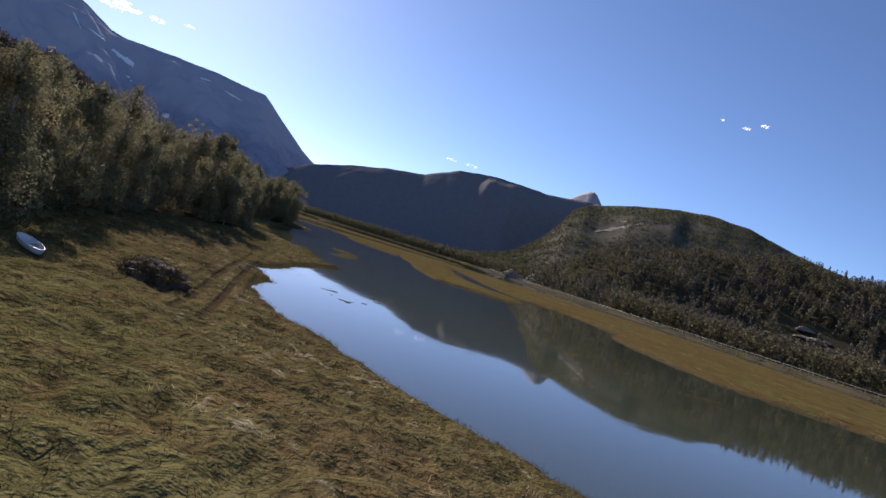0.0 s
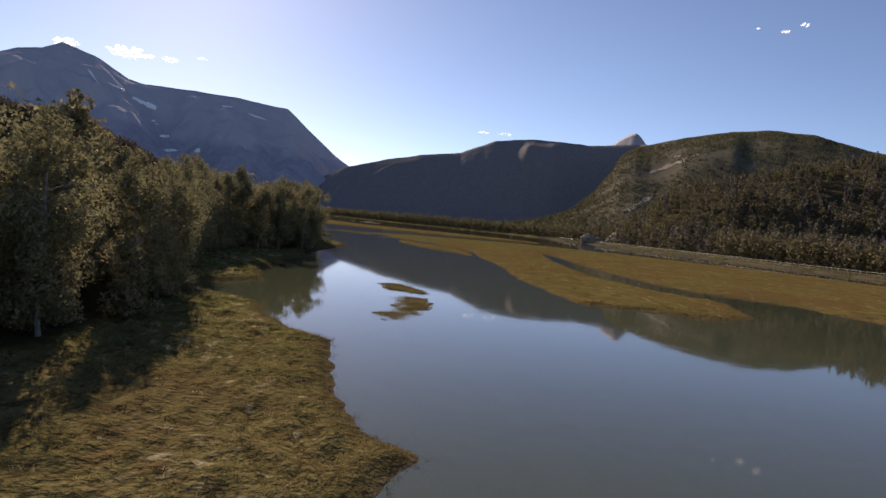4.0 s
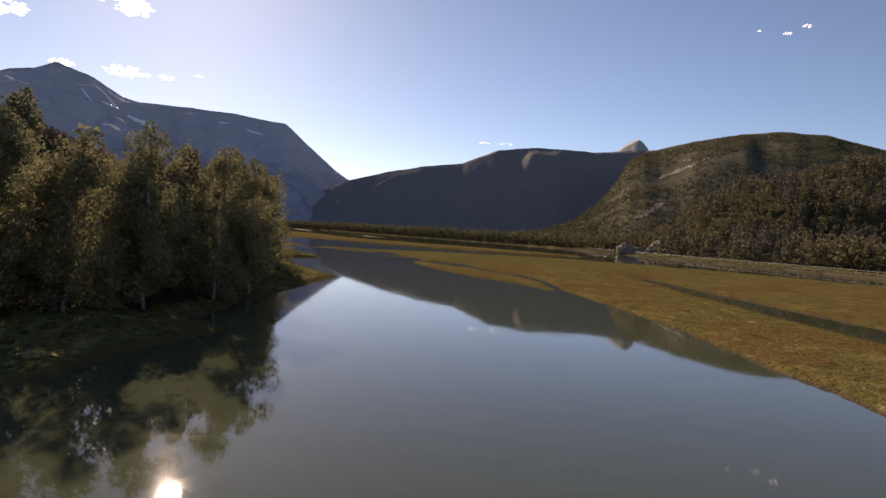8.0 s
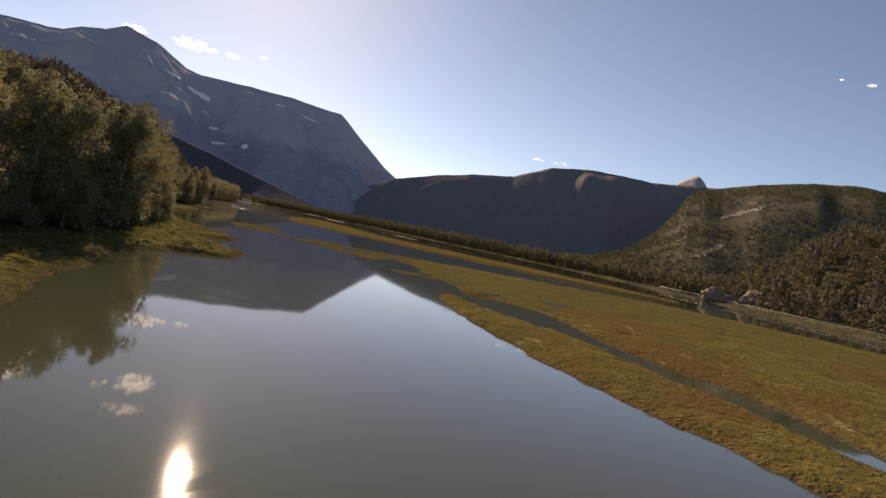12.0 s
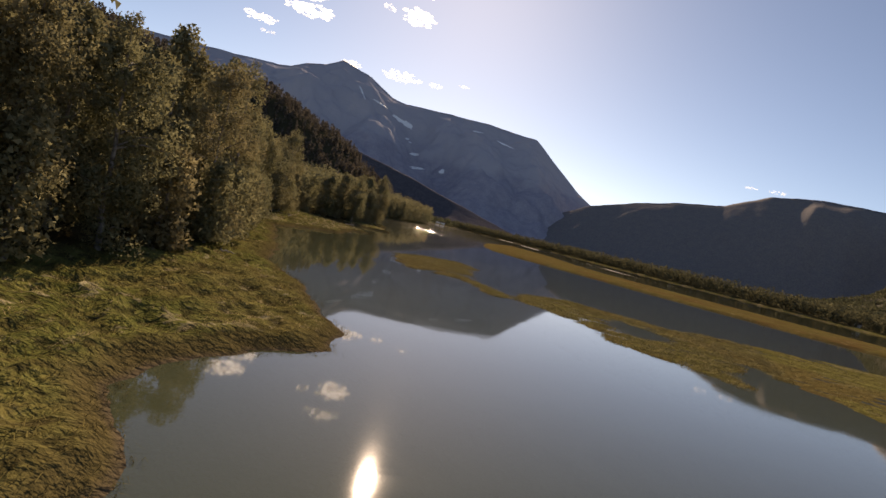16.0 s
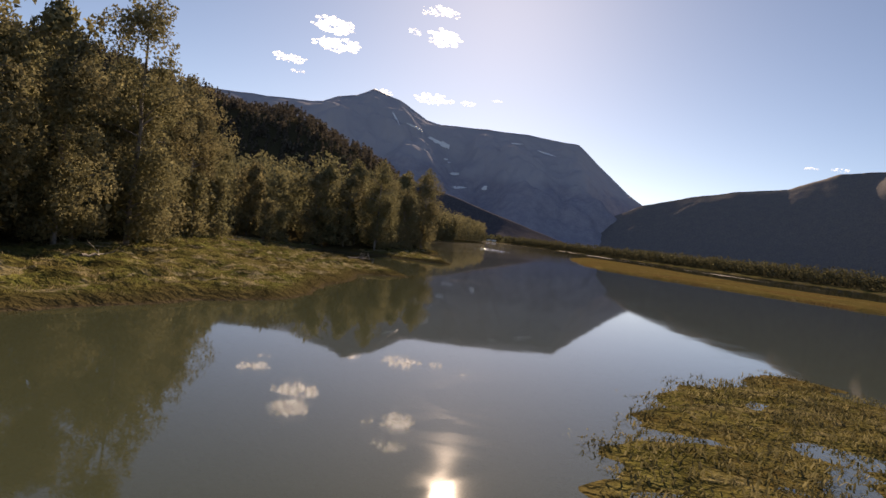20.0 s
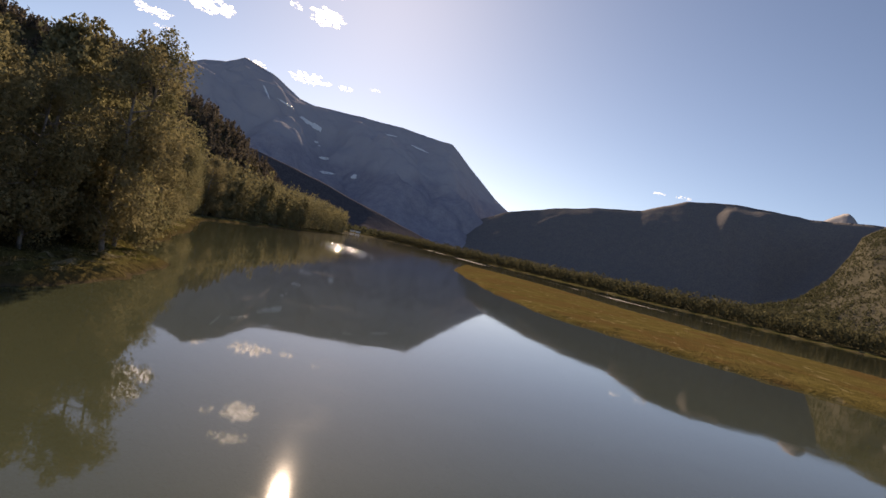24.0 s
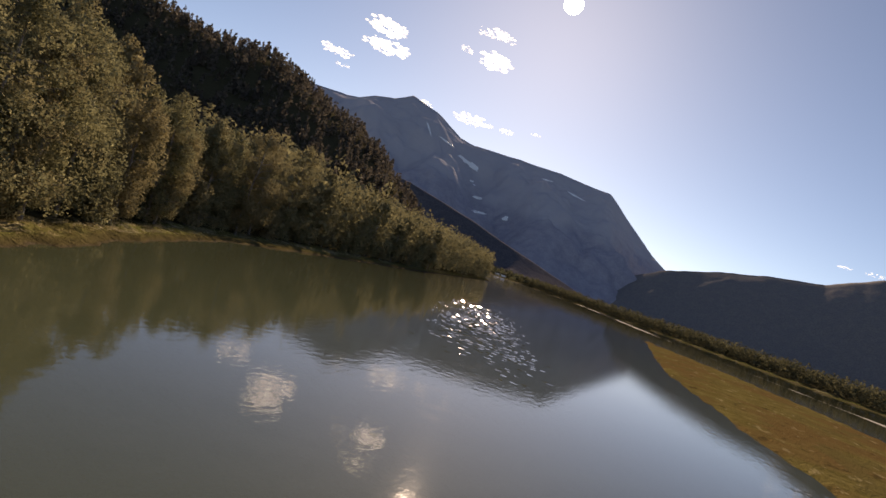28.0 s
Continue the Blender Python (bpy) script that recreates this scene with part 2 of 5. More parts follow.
    mx = m.t.nodes.new("ShaderNodeMixShader")
    m.link(fr.outputs[0], mx.inputs[0])
    m.link(body.outputs[0], mx.inputs[1])
    m.link(g.outputs[0], mx.inputs[2])
    return m.done(mx.outputs[0])


def slope_material(name, low, high, rock, snowline=9999.0, scale=0.006, grain=0.8):
    m = Nodes(name)
    n1, n2, n3 = m.noise(scale, 6.0, 0.6), m.noise(scale * 9, 5.0, 0.6), m.noise(scale * 40, 4.0, 0.65)
    c = m.mix(m.ramp(n2, 0.35, 0.65), low, high)
    c = m.mix(m.ramp(n3, 0.4, 0.65, 0.0, grain), c, tuple(v * 0.5 for v in low))
    sep = m.t.nodes.new("ShaderNodeSeparateXYZ")
    m.link(m.pos(), sep.inputs[0])
    bare = m.math("ADD", m.ramp(sep.outputs[2], snowline * 0.25, snowline, 0.0, 0.45), m.math("MULTIPLY", n1, 0.55))
    c = m.mix(m.ramp(m.math("ADD", bare, m.math("MULTIPLY", n3, 0.12)), 0.45, 0.6), c, rock)
    h = m.math("ADD", n2, m.math("MULTIPLY", n3, grain * 0.6))
    return m.done(m.surface(c, 0.95, m.bump(h, 0.28, 0.05 / scale), 0.0))


def plain_material(name, a, b, scale, rough=0.8, bump=0.3, spec=0.3):
    m = Nodes(name)
    n, f = m.noise(scale, 5.0, 0.6), m.noise(scale * 6, 4.0, 0.6)
    c = m.mix(m.ramp(n, 0.3, 0.7), a, b)
    c = m.mix(m.ramp(f, 0.5, 0.8, 0.0, 0.5), c, tuple(v * 0.55 for v in a))
    return m.done(m.surface(c, rough, m.bump(f, bump, 0.6 / scale), spec))


MAT_GROUND = ground_material()
MAT_WATER = water_material()
MAT_BIRCH = leaf_material("birch_leaves", (0.21, 0.2, 0.112), (0.292, 0.27, 0.148), (0.295, 0.242, 0.135), 0.3)
MAT_FAR_BIRCH = leaf_material("distant_birch_leaves", (0.2, 0.19, 0.108), (0.268, 0.248, 0.136), (0.272, 0.225, 0.122), 0.3)
MAT_KNOLL = leaf_material("knoll_birch_leaves", (0.088, 0.09, 0.054), (0.128, 0.127, 0.074), (0.14, 0.12, 0.07), 0.3)
MAT_SCREE = plain_material("lichened_scree", (0.20, 0.175, 0.145), (0.38, 0.34, 0.29), 0.08, 0.95, 0.6, 0.0)
MAT_SPRUCE = leaf_material("spruce_needles", (0.1, 0.092, 0.08), (0.125, 0.114, 0.094), (0.128, 0.108, 0.088), 0.3)
MAT_GRASS = leaf_material("sedge_blades", (0.12, 0.116, 0.04), (0.208, 0.19, 0.078), (0.19, 0.142, 0.06), 0.25)
MAT_STRAW = leaf_material("flattened_straw", (0.24, 0.195, 0.11), (0.42, 0.355, 0.22), (0.34, 0.265, 0.145), 0.2)
MAT_SEDGE = leaf_material("wet_sedge_blades", (0.07, 0.06, 0.028), (0.125, 0.104, 0.048), (0.11, 0.084, 0.038), 0.2)
MAT_REED = leaf_material("marsh_sedge", (0.12, 0.108, 0.05), (0.225, 0.192, 0.1), (0.195, 0.148, 0.072), 0.22)
MAT_BARK = plain_material("birch_bark", (0.13, 0.11, 0.095), (0.36, 0.33, 0.29), 3.0, 0.8, 0.4)
MAT_SAND = plain_material("pale_river_sand", (0.30, 0.27, 0.22), (0.44, 0.40, 0.34), 0.3, 0.9, 0.3, 0.1)
MAT_ROCK = plain_material("grey_rock", (0.20, 0.155, 0.12), (0.34, 0.28, 0.22), 0.6, 0.9, 0.6, 0.1)
MAT_DRIFT = plain_material("weathered_wood", (0.24, 0.19, 0.15), (0.48, 0.42, 0.36), 2.0, 0.85, 0.5)
MAT_SOIL = plain_material("dark_peat_soil", (0.045, 0.032, 0.022), (0.12, 0.085, 0.055), 2.5, 0.95, 0.9, 0.1)
MAT_WHITE = plain_material("white_plastic", (0.70, 0.70, 0.70), (0.80, 0.80, 0.79), 1.5, 0.45, 0.05, 0.5)
# paler and bluer than bare rock: the veil of haze is in the colour
MAT_MOUNTAIN = slope_material("hazed_mountain_rock", (0.325, 0.315, 0.375), (0.385, 0.372, 0.425), (0.43, 0.415, 0.455), 420.0, 0.004, 0.22)
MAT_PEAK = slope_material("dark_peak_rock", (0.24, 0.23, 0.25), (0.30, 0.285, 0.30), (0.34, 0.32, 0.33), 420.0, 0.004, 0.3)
# base colour lifted towards grey-violet to carry the haze of distance
MAT_HILL = slope_material("hazed_wooded_hillside", (0.215, 0.196, 0.198), (0.24, 0.22, 0.206), (0.24, 0.22, 0.2), 800.0, 0.006, 0.4)
MAT_SHOULDER = slope_material("scrubby_hillside", (0.108, 0.098, 0.074), (0.134, 0.12, 0.087), (0.155, 0.134, 0.108), 1100.0, 0.006, 0.3)
MAT_SPUR = slope_material("dark_wooded_spur", (0.11, 0.102, 0.115), (0.135, 0.124, 0.132), (0.135, 0.124, 0.13), 900.0, 0.01)
MAT_SNOW = plain_material("old_snow", (0.88, 0.89, 0.92), (0.94, 0.95, 0.96), 0.05, 0.6, 0.1)

# ---- the plan ----
BANK = [(90, -220), (60, -140), (34, -80), (20, -45), (10, -25), (5, -18), (1, -11), (-2, -8), (-4, -3), (-5, 0), (-4, 5), (-7, 12),
        (-5, 18), (-5, 23), (-4, 27), (-3, 31), (-1, 36), (-3, 38), (-5, 45), (-6, 53), (-9, 55), (-12, 60), (-13, 64), (-18, 69),
        (-20, 74), (-19, 77), (-17, 80), (-19, 88), (-20, 96), (-21, 103), (-20, 110), (-18, 116), (-21, 121), (-21, 130), (-20, 140),
        (-19, 153), (-18, 161), (-22, 168), (-25, 175), (-29, 186), (-33, 196), (-32, 204), (-28, 207), (-30, 214), (-33, 217)]
BANK += [(-34.2, 220.2), (-37.3, 222.6), (-38.2, 225.4), (-37.7, 228), (-36.6, 230.6), (-37.4, 233), (-41, 238), (-46, 243), (-51, 248), (-56, 256), (-64, 268), (-70, 277), (-72, 285), (-71, 293), (-74, 303),
         (-77, 309), (-75, 313), (-79, 316), (-85, 320), (-93, 324), (-94, 330), (-89, 335), (-82, 337), (-88, 346), (-94, 354), (-95, 362),
         (-99, 370), (-104, 374), (-116, 397), (-128, 418), (-138, 434), (-146, 450), (-155, 485), (-170, 546), (-215, 716), (-300, 900), (-420, 1100)]
FOREST = [(-60, -200), (-40, -110), (-24, -60), (-17, -25), (-15, -11), (-18, -2), (-20, 12), (-21.5, 24), (-20.5, 32), (-18, 38), (-16, 43), (-16.5, 50), (-17.5, 56),
          (-19.5, 63), (-22, 71), (-26, 84), (-28.5, 95), (-29.5, 105), (-28, 113), (-23.5, 120), (-22, 127), (-21.5, 134), (-23, 142), (-25, 152), (-27, 163), (-29, 172), (-37, 191),
          (-37, 200), (-39, 212), (-44, 219), (-46, 228), (-50, 239), (-55, 248), (-62, 260), (-72, 276), (-79, 289), (-86, 302), (-97, 320),
          (-96, 327), (-91, 333), (-93, 344), (-100, 366), (-106, 377), (-119.5, 400), (-134.5, 424), (-147, 444), (-159, 484), (-172, 546), (-217, 716), (-302, 900)]
LEFT_LAND = BANK + [(-900, 1400), (-4600, 1400), (-4600, -4600), (90, -4600)]
SALTMARSH = [(65, -400), (64, -60), (60, 0), (58, 21), (50, 26), (45, 32), (43, 46), (43, 58), (51, 76), (49, 91), (38, 104), (35, 92), (33, 82), (27, 76.5), (22, 80), (15, 82), (13.6, 90), (12.6, 98), (12.2, 107), (12, 117),
             (12.3, 128), (12.2, 138), (11.4, 146), (11, 154), (10.4, 163), (10.5, 178), (9, 188), (4.5, 197), (2.5, 207), (0.5, 216), (-8, 221), (-10, 232), (-14, 241), (-15, 250), (-18, 258), (-25, 270),
             (-24, 281), (-10, 288), (15, 296), (40, 300), (60, 290), (85, 265), (105, 230), (125, 160), (138, 80), (148, 0), (160, -400)]
CREEK = [(42, 97), (35, 107), (31.5, 120), (30.5, 140), (31, 165), (32.5, 190), (34.5, 212)]
SIDE_SPIT = [(9, 159), (5.2, 168), (2.4, 175), (-1, 181.5), (-3.5, 187.5), (-6, 194), (-8.2, 202), (-9.8, 209), (-9.8, 214), (-8, 214), (-5.2, 207.5), (-1.8, 203), (0.8, 199), (4.5, 191), (10, 174)]
FAR_MARSH = [(50, 330), (20, 337), (0, 344), (-30, 366), (-45, 377), (-58, 387), (-69, 396), (-79, 407), (-89, 434), (-97, 464), (-106, 500), (-113, 550), (-122, 615),
             (-100, 585), (-80, 545), (-64, 495), (-45, 450), (-15, 425), (20, 400), (60, 350)]
SHOAL = [(-58.1, 284.4), (-57.1, 290.4), (-54.5, 298), (-51.2, 294.7), (-47.6, 284.8), (-46, 277.4), (-48.6, 275.3), (-49.1, 271.9), (-49.6, 269.6), (-50.5, 270.8), (-51.6, 272.8), (-54.1, 275.9)]
BRAID = [(-39, 266), (-39, 274), (-36, 279), (-29, 277), (-23, 276), (-21, 262), (-22, 250), (-25, 252), (-29, 255), (-32, 260), (-36, 264)]
POOL = [(-32, 268), (-30, 271), (-26, 268), (-26, 263), (-29, 262)]
ISLETS = [[(-47.5, 277), (-43.5, 272.5), (-40, 269), (-38, 266.5), (-39.5, 264), (-42, 266.5), (-45, 270), (-48.5, 275)],
          [(-48, 271.4), (-47, 273), (-45.7, 273.3), (-45.2, 272.6), (-46.2, 270.8), (-47.6, 270.1)],
          [(-5.7, 85.9), (-3.7, 86), (-1.7, 82.6), (-0.8, 79.4), (-2.3, 78.7), (-4.4, 80.4)],
          [(-4, 74.6), (-2.6, 75.8), (-1.2, 74.7), (-0.5, 70.9), (-1.1, 68), (-2.1, 65.2), (-2.7, 62.1), (-3.8, 62), (-3.8, 64.6), (-3.2, 67.5), (-3.4, 72.2)],
          [(-18, 235), (-15, 232), (-12, 233), (-13, 238), (-17, 237)],
          [(-14, 232.5), (-11, 232), (-11, 234.5), (-13.5, 234)]]
WEED_BEDS = [[(-1.4, 9), (-0.5, 13), (0.6, 16), (2.8, 13.5), (3.2, 8), (1.2, 4.6)],
             [(-6.4, 11.5), (-5.8, 18), (-3.2, 20.5), (-3.4, 15.5)],
             [(17.5, 30), (22, 27), (27, 20), (33, 15), (40, 10), (45, 4), (40, 2), (33, 5), (27, 9), (21, 13), (17.5, 20)]]
EAST_LAND = [(200, -4600), (200, -400), (192, -150), (186, 0), (174, 100), (161, 180), (148, 260), (136, 330), (121, 400), (108, 460), (101, 500), (92, 560),
             (70, 625), (20, 700), (-40, 790), (-150, 990), (-380, 1250), (-900, 1400), (-4600, 1400), (-4600, 4600), (4600, 4600), (4600, -4600)]
DIKE = [(206, -400), (197, -150), (191, 0), (179, 100), (166, 180), (153, 260), (141, 330), (126, 400), (113, 460), (106, 500), (97, 560)]
RIDGE = [(-282, 761, 12), (-330, 730, 58), (-390, 690, 88), (-480, 640, 98), (-560, 560, 104), (-650, 440, 110), (-760, 200, 110), (-860, -100, 100)]
KNOLL = [(132, 480, 8), (180, 520, 42), (260, 560, 60), (330, 560, 69), (400, 520, 75), (500, 420, 79), (560, 200, 80), (620, -100, 78), (640, -500, 76)]


def lattice(ix, iy, seed):
    h = (ix.astype(np.int64) * 374761393 + iy.astype(np.int64) * 668265263 + seed * 1442695041) & 0xFFFFFFFF
    h = ((h ^ (h >> 13)) * 1274126177) & 0xFFFFFFFF
    return ((h ^ (h >> 16)) & 0xFFFF) / 65535.0


def vnoise(x, y, seed=0):
    ix, iy = np.floor(x), np.floor(y)
    fx, fy = x - ix, y - iy
    fx, fy = fx * fx * (3 - 2 * fx), fy * fy * (3 - 2 * fy)
    a, b = lattice(ix, iy, seed), lattice(ix + 1, iy, seed)
    c, d = lattice(ix, iy + 1, seed), lattice(ix + 1, iy + 1, seed)
    return (a * (1 - fx) + b * fx) * (1 - fy) + (c * (1 - fx) + d * fx) * fy - 0.5


def fractal(x, y, scale, octaves=4, seed=0):
    total, amp = 0.0, 1.0
    for k in range(octaves):
        total = total + amp * vnoise(x * scale, y * scale, seed + k)
        scale, amp = scale * 2.03, amp * 0.5
    return total


def smooth(lo, hi, v):
    s = np.clip((v - lo) / (hi - lo), 0, 1)
    return s * s * (3 - 2 * s)


def line_distance(px, py, line, closed=False):
    """Distance to a polyline, and the place along it, 0 to its number of legs."""
    best, along = np.full(px.shape, 1e9), np.zeros(px.shape)
    n = len(line)
    for i in range(n if closed else n - 1):
        ax, ay = line[i][:2]
        bx, by = line[(i + 1) % n][:2]
        dx, dy = bx - ax, by - ay
        s = np.clip(((px - ax) * dx + (py - ay) * dy) / (dx * dx + dy * dy), 0, 1)
        d = np.hypot(px - ax - s * dx, py - ay - s * dy)
        near = d < best
        best, along = np.where(near, d, best), np.where(near, i + s, along)
    return best, along


def inside_depth(px, py, poly):
    """Distance to the outline: positive inside, negative outside."""
    d, _ = line_distance(px, py, poly, True)
    odd = np.zeros(px.shape, bool)
    n = len(poly)
    for i in range(n):
        (ax, ay), (bx, by) = poly[i], poly[(i + 1) % n]
        if ay != by:
            odd ^= ((ay > py) != (by > py)) & (px < (bx - ax) * (py - ay) / (by - ay) + ax)
    return np.where(odd, d, -d)


def crest_height(px, py, crest, width):
    d, along = line_distance(px, py, crest)
    hs = np.array([c[2] for c in crest], float)
    h = np.interp(along, np.arange(len(hs)), hs)
    return h * (1 - smooth(0, 1, d / width)), d


RUTS = [(-4.4, -16), (-5.2, -9), (-6.3, -1), (-7.0, 6), (-7.6, 14), (-8.4, 22), (-8.8, 30), (-8.8, 38), (-9.6, 48)]
SANDBAR = [(-20, 540), (-48, 594), (-95, 685), (-150, 830), (-285, 1200)]


def relief(px, py):
    """Combed tussocks of long grass: winding ridges, 0 to 1."""
    wx, wy = px + 1.6 * fractal(px, py, 0.3, 2, 81), py + 1.6 * fractal(px, py, 0.3, 2, 82)
    a = 1 - 2 * np.abs(vnoise(wx * 0.8, wy * 0.55, 83))
    b = 1 - 2 * np.abs(vnoise(wx * 1.4, wy * 1.05, 84))
    return a ** 1.5 * 0.36 + b * 0.52 + 0.3 * vnoise(wx * 1.9, wy * 1.9, 86)


def bank_detail(px, py, shore):
    """How much of the turf is dead straw, and the wheel ruts."""
    more = np.interp(py, [-50, 40, 62, 110, 190, 262, 280, 330, 360, 390, 480], [-0.09, -0.09, 0.06, 0.1, -0.08, -0.08, 0.2, 0.23, 0.08, 0.24, 0.24])
    straw = smooth(0.12, 0.24, 0.3 * fractal(px, py, 0.33, 2, 71) + 0.95 * vnoise(px * 2.9, py * 2.1, 72) + more - 0.03 * np.maximum(shore - 5, 0)) * smooth(0.6, 1.4, shore)
    d, _ = line_distance(px, py, RUTS)
    return straw, np.exp(-((d - 0.6) / 0.34) ** 2), np.minimum(d, 6.0)


def bank_x(py):
    """The bank's middle line, smoothed."""
    order = np.array(sorted((y, x) for x, y in BANK))
    return sum(np.interp(np.clip(py + k, -48, 440), order[:, 0], order[:, 1]) for k in (-8, -4, 0, 4, 8)) / 5


def knoll_side(px, py):
    """Distance to the right of the knoll's steep western end."""
    return (px - 105) * 0.9 - (py - 470) * 0.44


def terrain(px, py):
    """Height of the ground, distance inland, and masks for marsh, wood and hill."""
    px, py = np.asarray(px, float), np.asarray(py, float)
    rag = 1.5 * fractal(px, py, 0.22, 3, 5) + 0.7 * vnoise(px * 1.1, py * 1.1, 9)
    left = inside_depth(px, py, LEFT_LAND)
    east = inside_depth(px, py, EAST_LAND)
    creek, along = line_distance(px, py, CREEK)
    salt = np.minimum(inside_depth(px, py, SALTMARSH), creek - np.interp(along, [0, 1, 3, 4, 6], [6.0, 4.4, 3.5, 2.8, 0.8]))
    far = inside_depth(px, py, FAR_MARSH)
    braid = np.minimum(inside_depth(px, py, BRAID), -inside_depth(px, py, POOL))
    salt = np.maximum(salt, inside_depth(px, py, SIDE_SPIT))
    low = np.maximum(np.maximum(inside_depth(px, py, SHOAL), braid), np.where(py > 200, salt, -9))
    salt = np.minimum(salt, 226 - py + 26 * fractal(px, py, 0.045, 4, 17))
    for islet in ISLETS:
        low = np.maximum(low, inside_depth(px, py, islet))
    marsh = np.maximum(np.maximum(salt, far), low)
    shore = np.maximum(np.maximum(left, east), np.maximum(salt, far)) + rag * 0.55
    patchy = np.clip(low, -9, 1.1) + np.where(py < 150, 0.55, 1.0) * (rag * 0.8 + 0.6 * vnoise(px * 0.9, py * 0.9, 14)) - np.where(py < 150, 0.0, 0.12)
    weed = np.full(px.shape, -9.0)
    for bed in WEED_BEDS:
        weed = np.maximum(weed, inside_depth(px, py, bed))
    patchy = np.maximum(patchy, np.clip(weed, -9, 0.3) * 0.6 + rag * 0.6 + 0.6 * vnoise(px * 1.4, py * 1.0, 15) - 0.36)
    low = np.maximum(low, weed)
    islet = (low > -2) & (patchy > shore)
    shore = np.where(islet, patchy, shore)
    tuss = fractal(px, py, 0.8, 3, 21)
    z = np.where(shore < 0, np.maximum(np.where(far > -14, 0.7, 0.14) * shore, -1.6), 0.28 * smooth(0, 0.9, shore) + 0.16 * smooth(1, 9, shore))
    z = np.where(islet, 0.06 * np.clip(shore, -1.5, 0.9) + 0.13 * tuss - np.where(weed > -2, 0.045, 0.014), z + np.where(shore > 0, tuss * 0.12 * smooth(0, 1.5, shore), 0))
    turf = (left > 0) & (left < 30) & ~islet
    d, _ = line_distance(px, py, RUTS)
    z = z + np.where(turf, (np.interp(py, [40, 90], [0.42, 0.64]) * (relief(px, py) - 0.45) * (1 - 0.85 * np.exp(-(d / 1.7) ** 2)) - np.interp(py, [4, 24], [0.18, 0.06]) * np.exp(-((d - 0.6) / 0.34) ** 2)) * smooth(0.1, 2.0, left), 0)
    z = np.where(turf & (left > 0.5), np.maximum(z, 0.06 + 0.1 * smooth(0.5, 3, left)), z)
    dry = smooth(2, 25, left)
    z = z + np.where(left > 0, 0.7 * dry + 0.5 * fractal(px, py, 0.05, 3, 31) * dry, 0)
    z = z + np.where(east > 0, 0.9 * smooth(0, 8, east), 0)
    ridge, rd = crest_height(px, py, RIDGE, 215.0)
    knoll, kd = crest_height(px, py, KNOLL, 265.0)
    knoll = knoll * smooth(-15, 75, knoll_side(px, py))
    rough = 1 + 0.25 * fractal(px, py, 0.012, 4, 41)
    z = z + np.where(left > 8, ridge * rough * smooth(8, 60, left), 0) + np.where(east > 0, knoll * rough * smooth(8, 50, east), 0)
    dd, _ = line_distance(px, py, DIKE)
    z = np.where(dd < 9, np.maximum(z, 1.5 * (1 - smooth(2.2, 6.0, dd))), z)
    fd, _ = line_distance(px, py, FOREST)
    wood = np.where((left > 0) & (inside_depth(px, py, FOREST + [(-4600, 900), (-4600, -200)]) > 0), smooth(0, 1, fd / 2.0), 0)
    hill = np.maximum(np.where(left > 40, smooth(40, 90, left), 0), np.where(east > 3, smooth(3, 14, east), 0))
    return z, shore, ((marsh > left) & (marsh > east)) * np.where(islet, 0.45, 1.0), wood, hill


def raw_mesh(name, verts, faces, material, shade=False, normals=None):
    """A mesh from arrays: verts n x 3, faces m x k."""
    me = bpy.data.meshes.new(name)
    verts, faces = np.asarray(verts, np.float32), np.asarray(faces, np.int32)
    k = faces.shape[1]
    if normals is not None:
        # blades and leaves take half their shading from the clump that they belong to
        flat = np.cross(verts[faces[:, 1]] - verts[faces[:, 0]], verts[faces[:, 2]] - verts[faces[:, 0]])
        flat /= np.linalg.norm(flat, axis=1)[:, None] + 1e-9
        turned = np.sum(flat * normals[faces[:, 0]], 1) < 0
        faces[turned] = faces[turned][:, ::-1]
        flat[turned] *= -1
        normals = np.array(normals)
        for j in range(k):
            normals[faces[:, j]] = 0.78 * normals[faces[:, j]] + 0.22 * flat
        normals /= np.linalg.norm(normals, axis=1)[:, None] + 1e-9
    me.vertices.add(len(verts))
    me.vertices.foreach_set("co", verts.ravel())
    me.loops.add(faces.size)
    me.loops.foreach_set("vertex_index", faces.ravel())
    me.polygons.add(len(faces))
    me.polygons.foreach_set("loop_start", np.arange(0, faces.size, k, dtype=np.int32))
    me.polygons.foreach_set("loop_total", np.full(len(faces), k, np.int32))
    me.polygons.foreach_set("use_smooth", np.full(len(faces), shade))
    me.update(calc_edges=True)
    me.materials.append(material)
    if normals is not None:
        me.polygons.foreach_set("use_smooth", np.ones(len(faces), bool))
        me.normals_split_custom_set_from_vertices(np.asarray(normals, np.float32))
    return me


def grid_faces(nx, ny):
    i = np.arange(nx * ny).reshape(ny, nx)
    return np.stack([i[:-1, :-1], i[:-1, 1:], i[1:, 1:], i[1:, :-1]], -1).reshape(-1, 4)


def spread(lo, hi, step, far_lo, far_hi, growth):
    mid = list(np.arange(lo, hi + step / 2, step))
    up, s = [mid[-1]], step
    while up[-1] < far_hi:
        s *= growth
        up.append(up[-1] + s)
    down, s = [mid[0]], step
    while down[-1] > far_lo:
        s *= growth
        down.append(down[-1] - s)
    return np.array(down[:0:-1] + mid + up[1:])


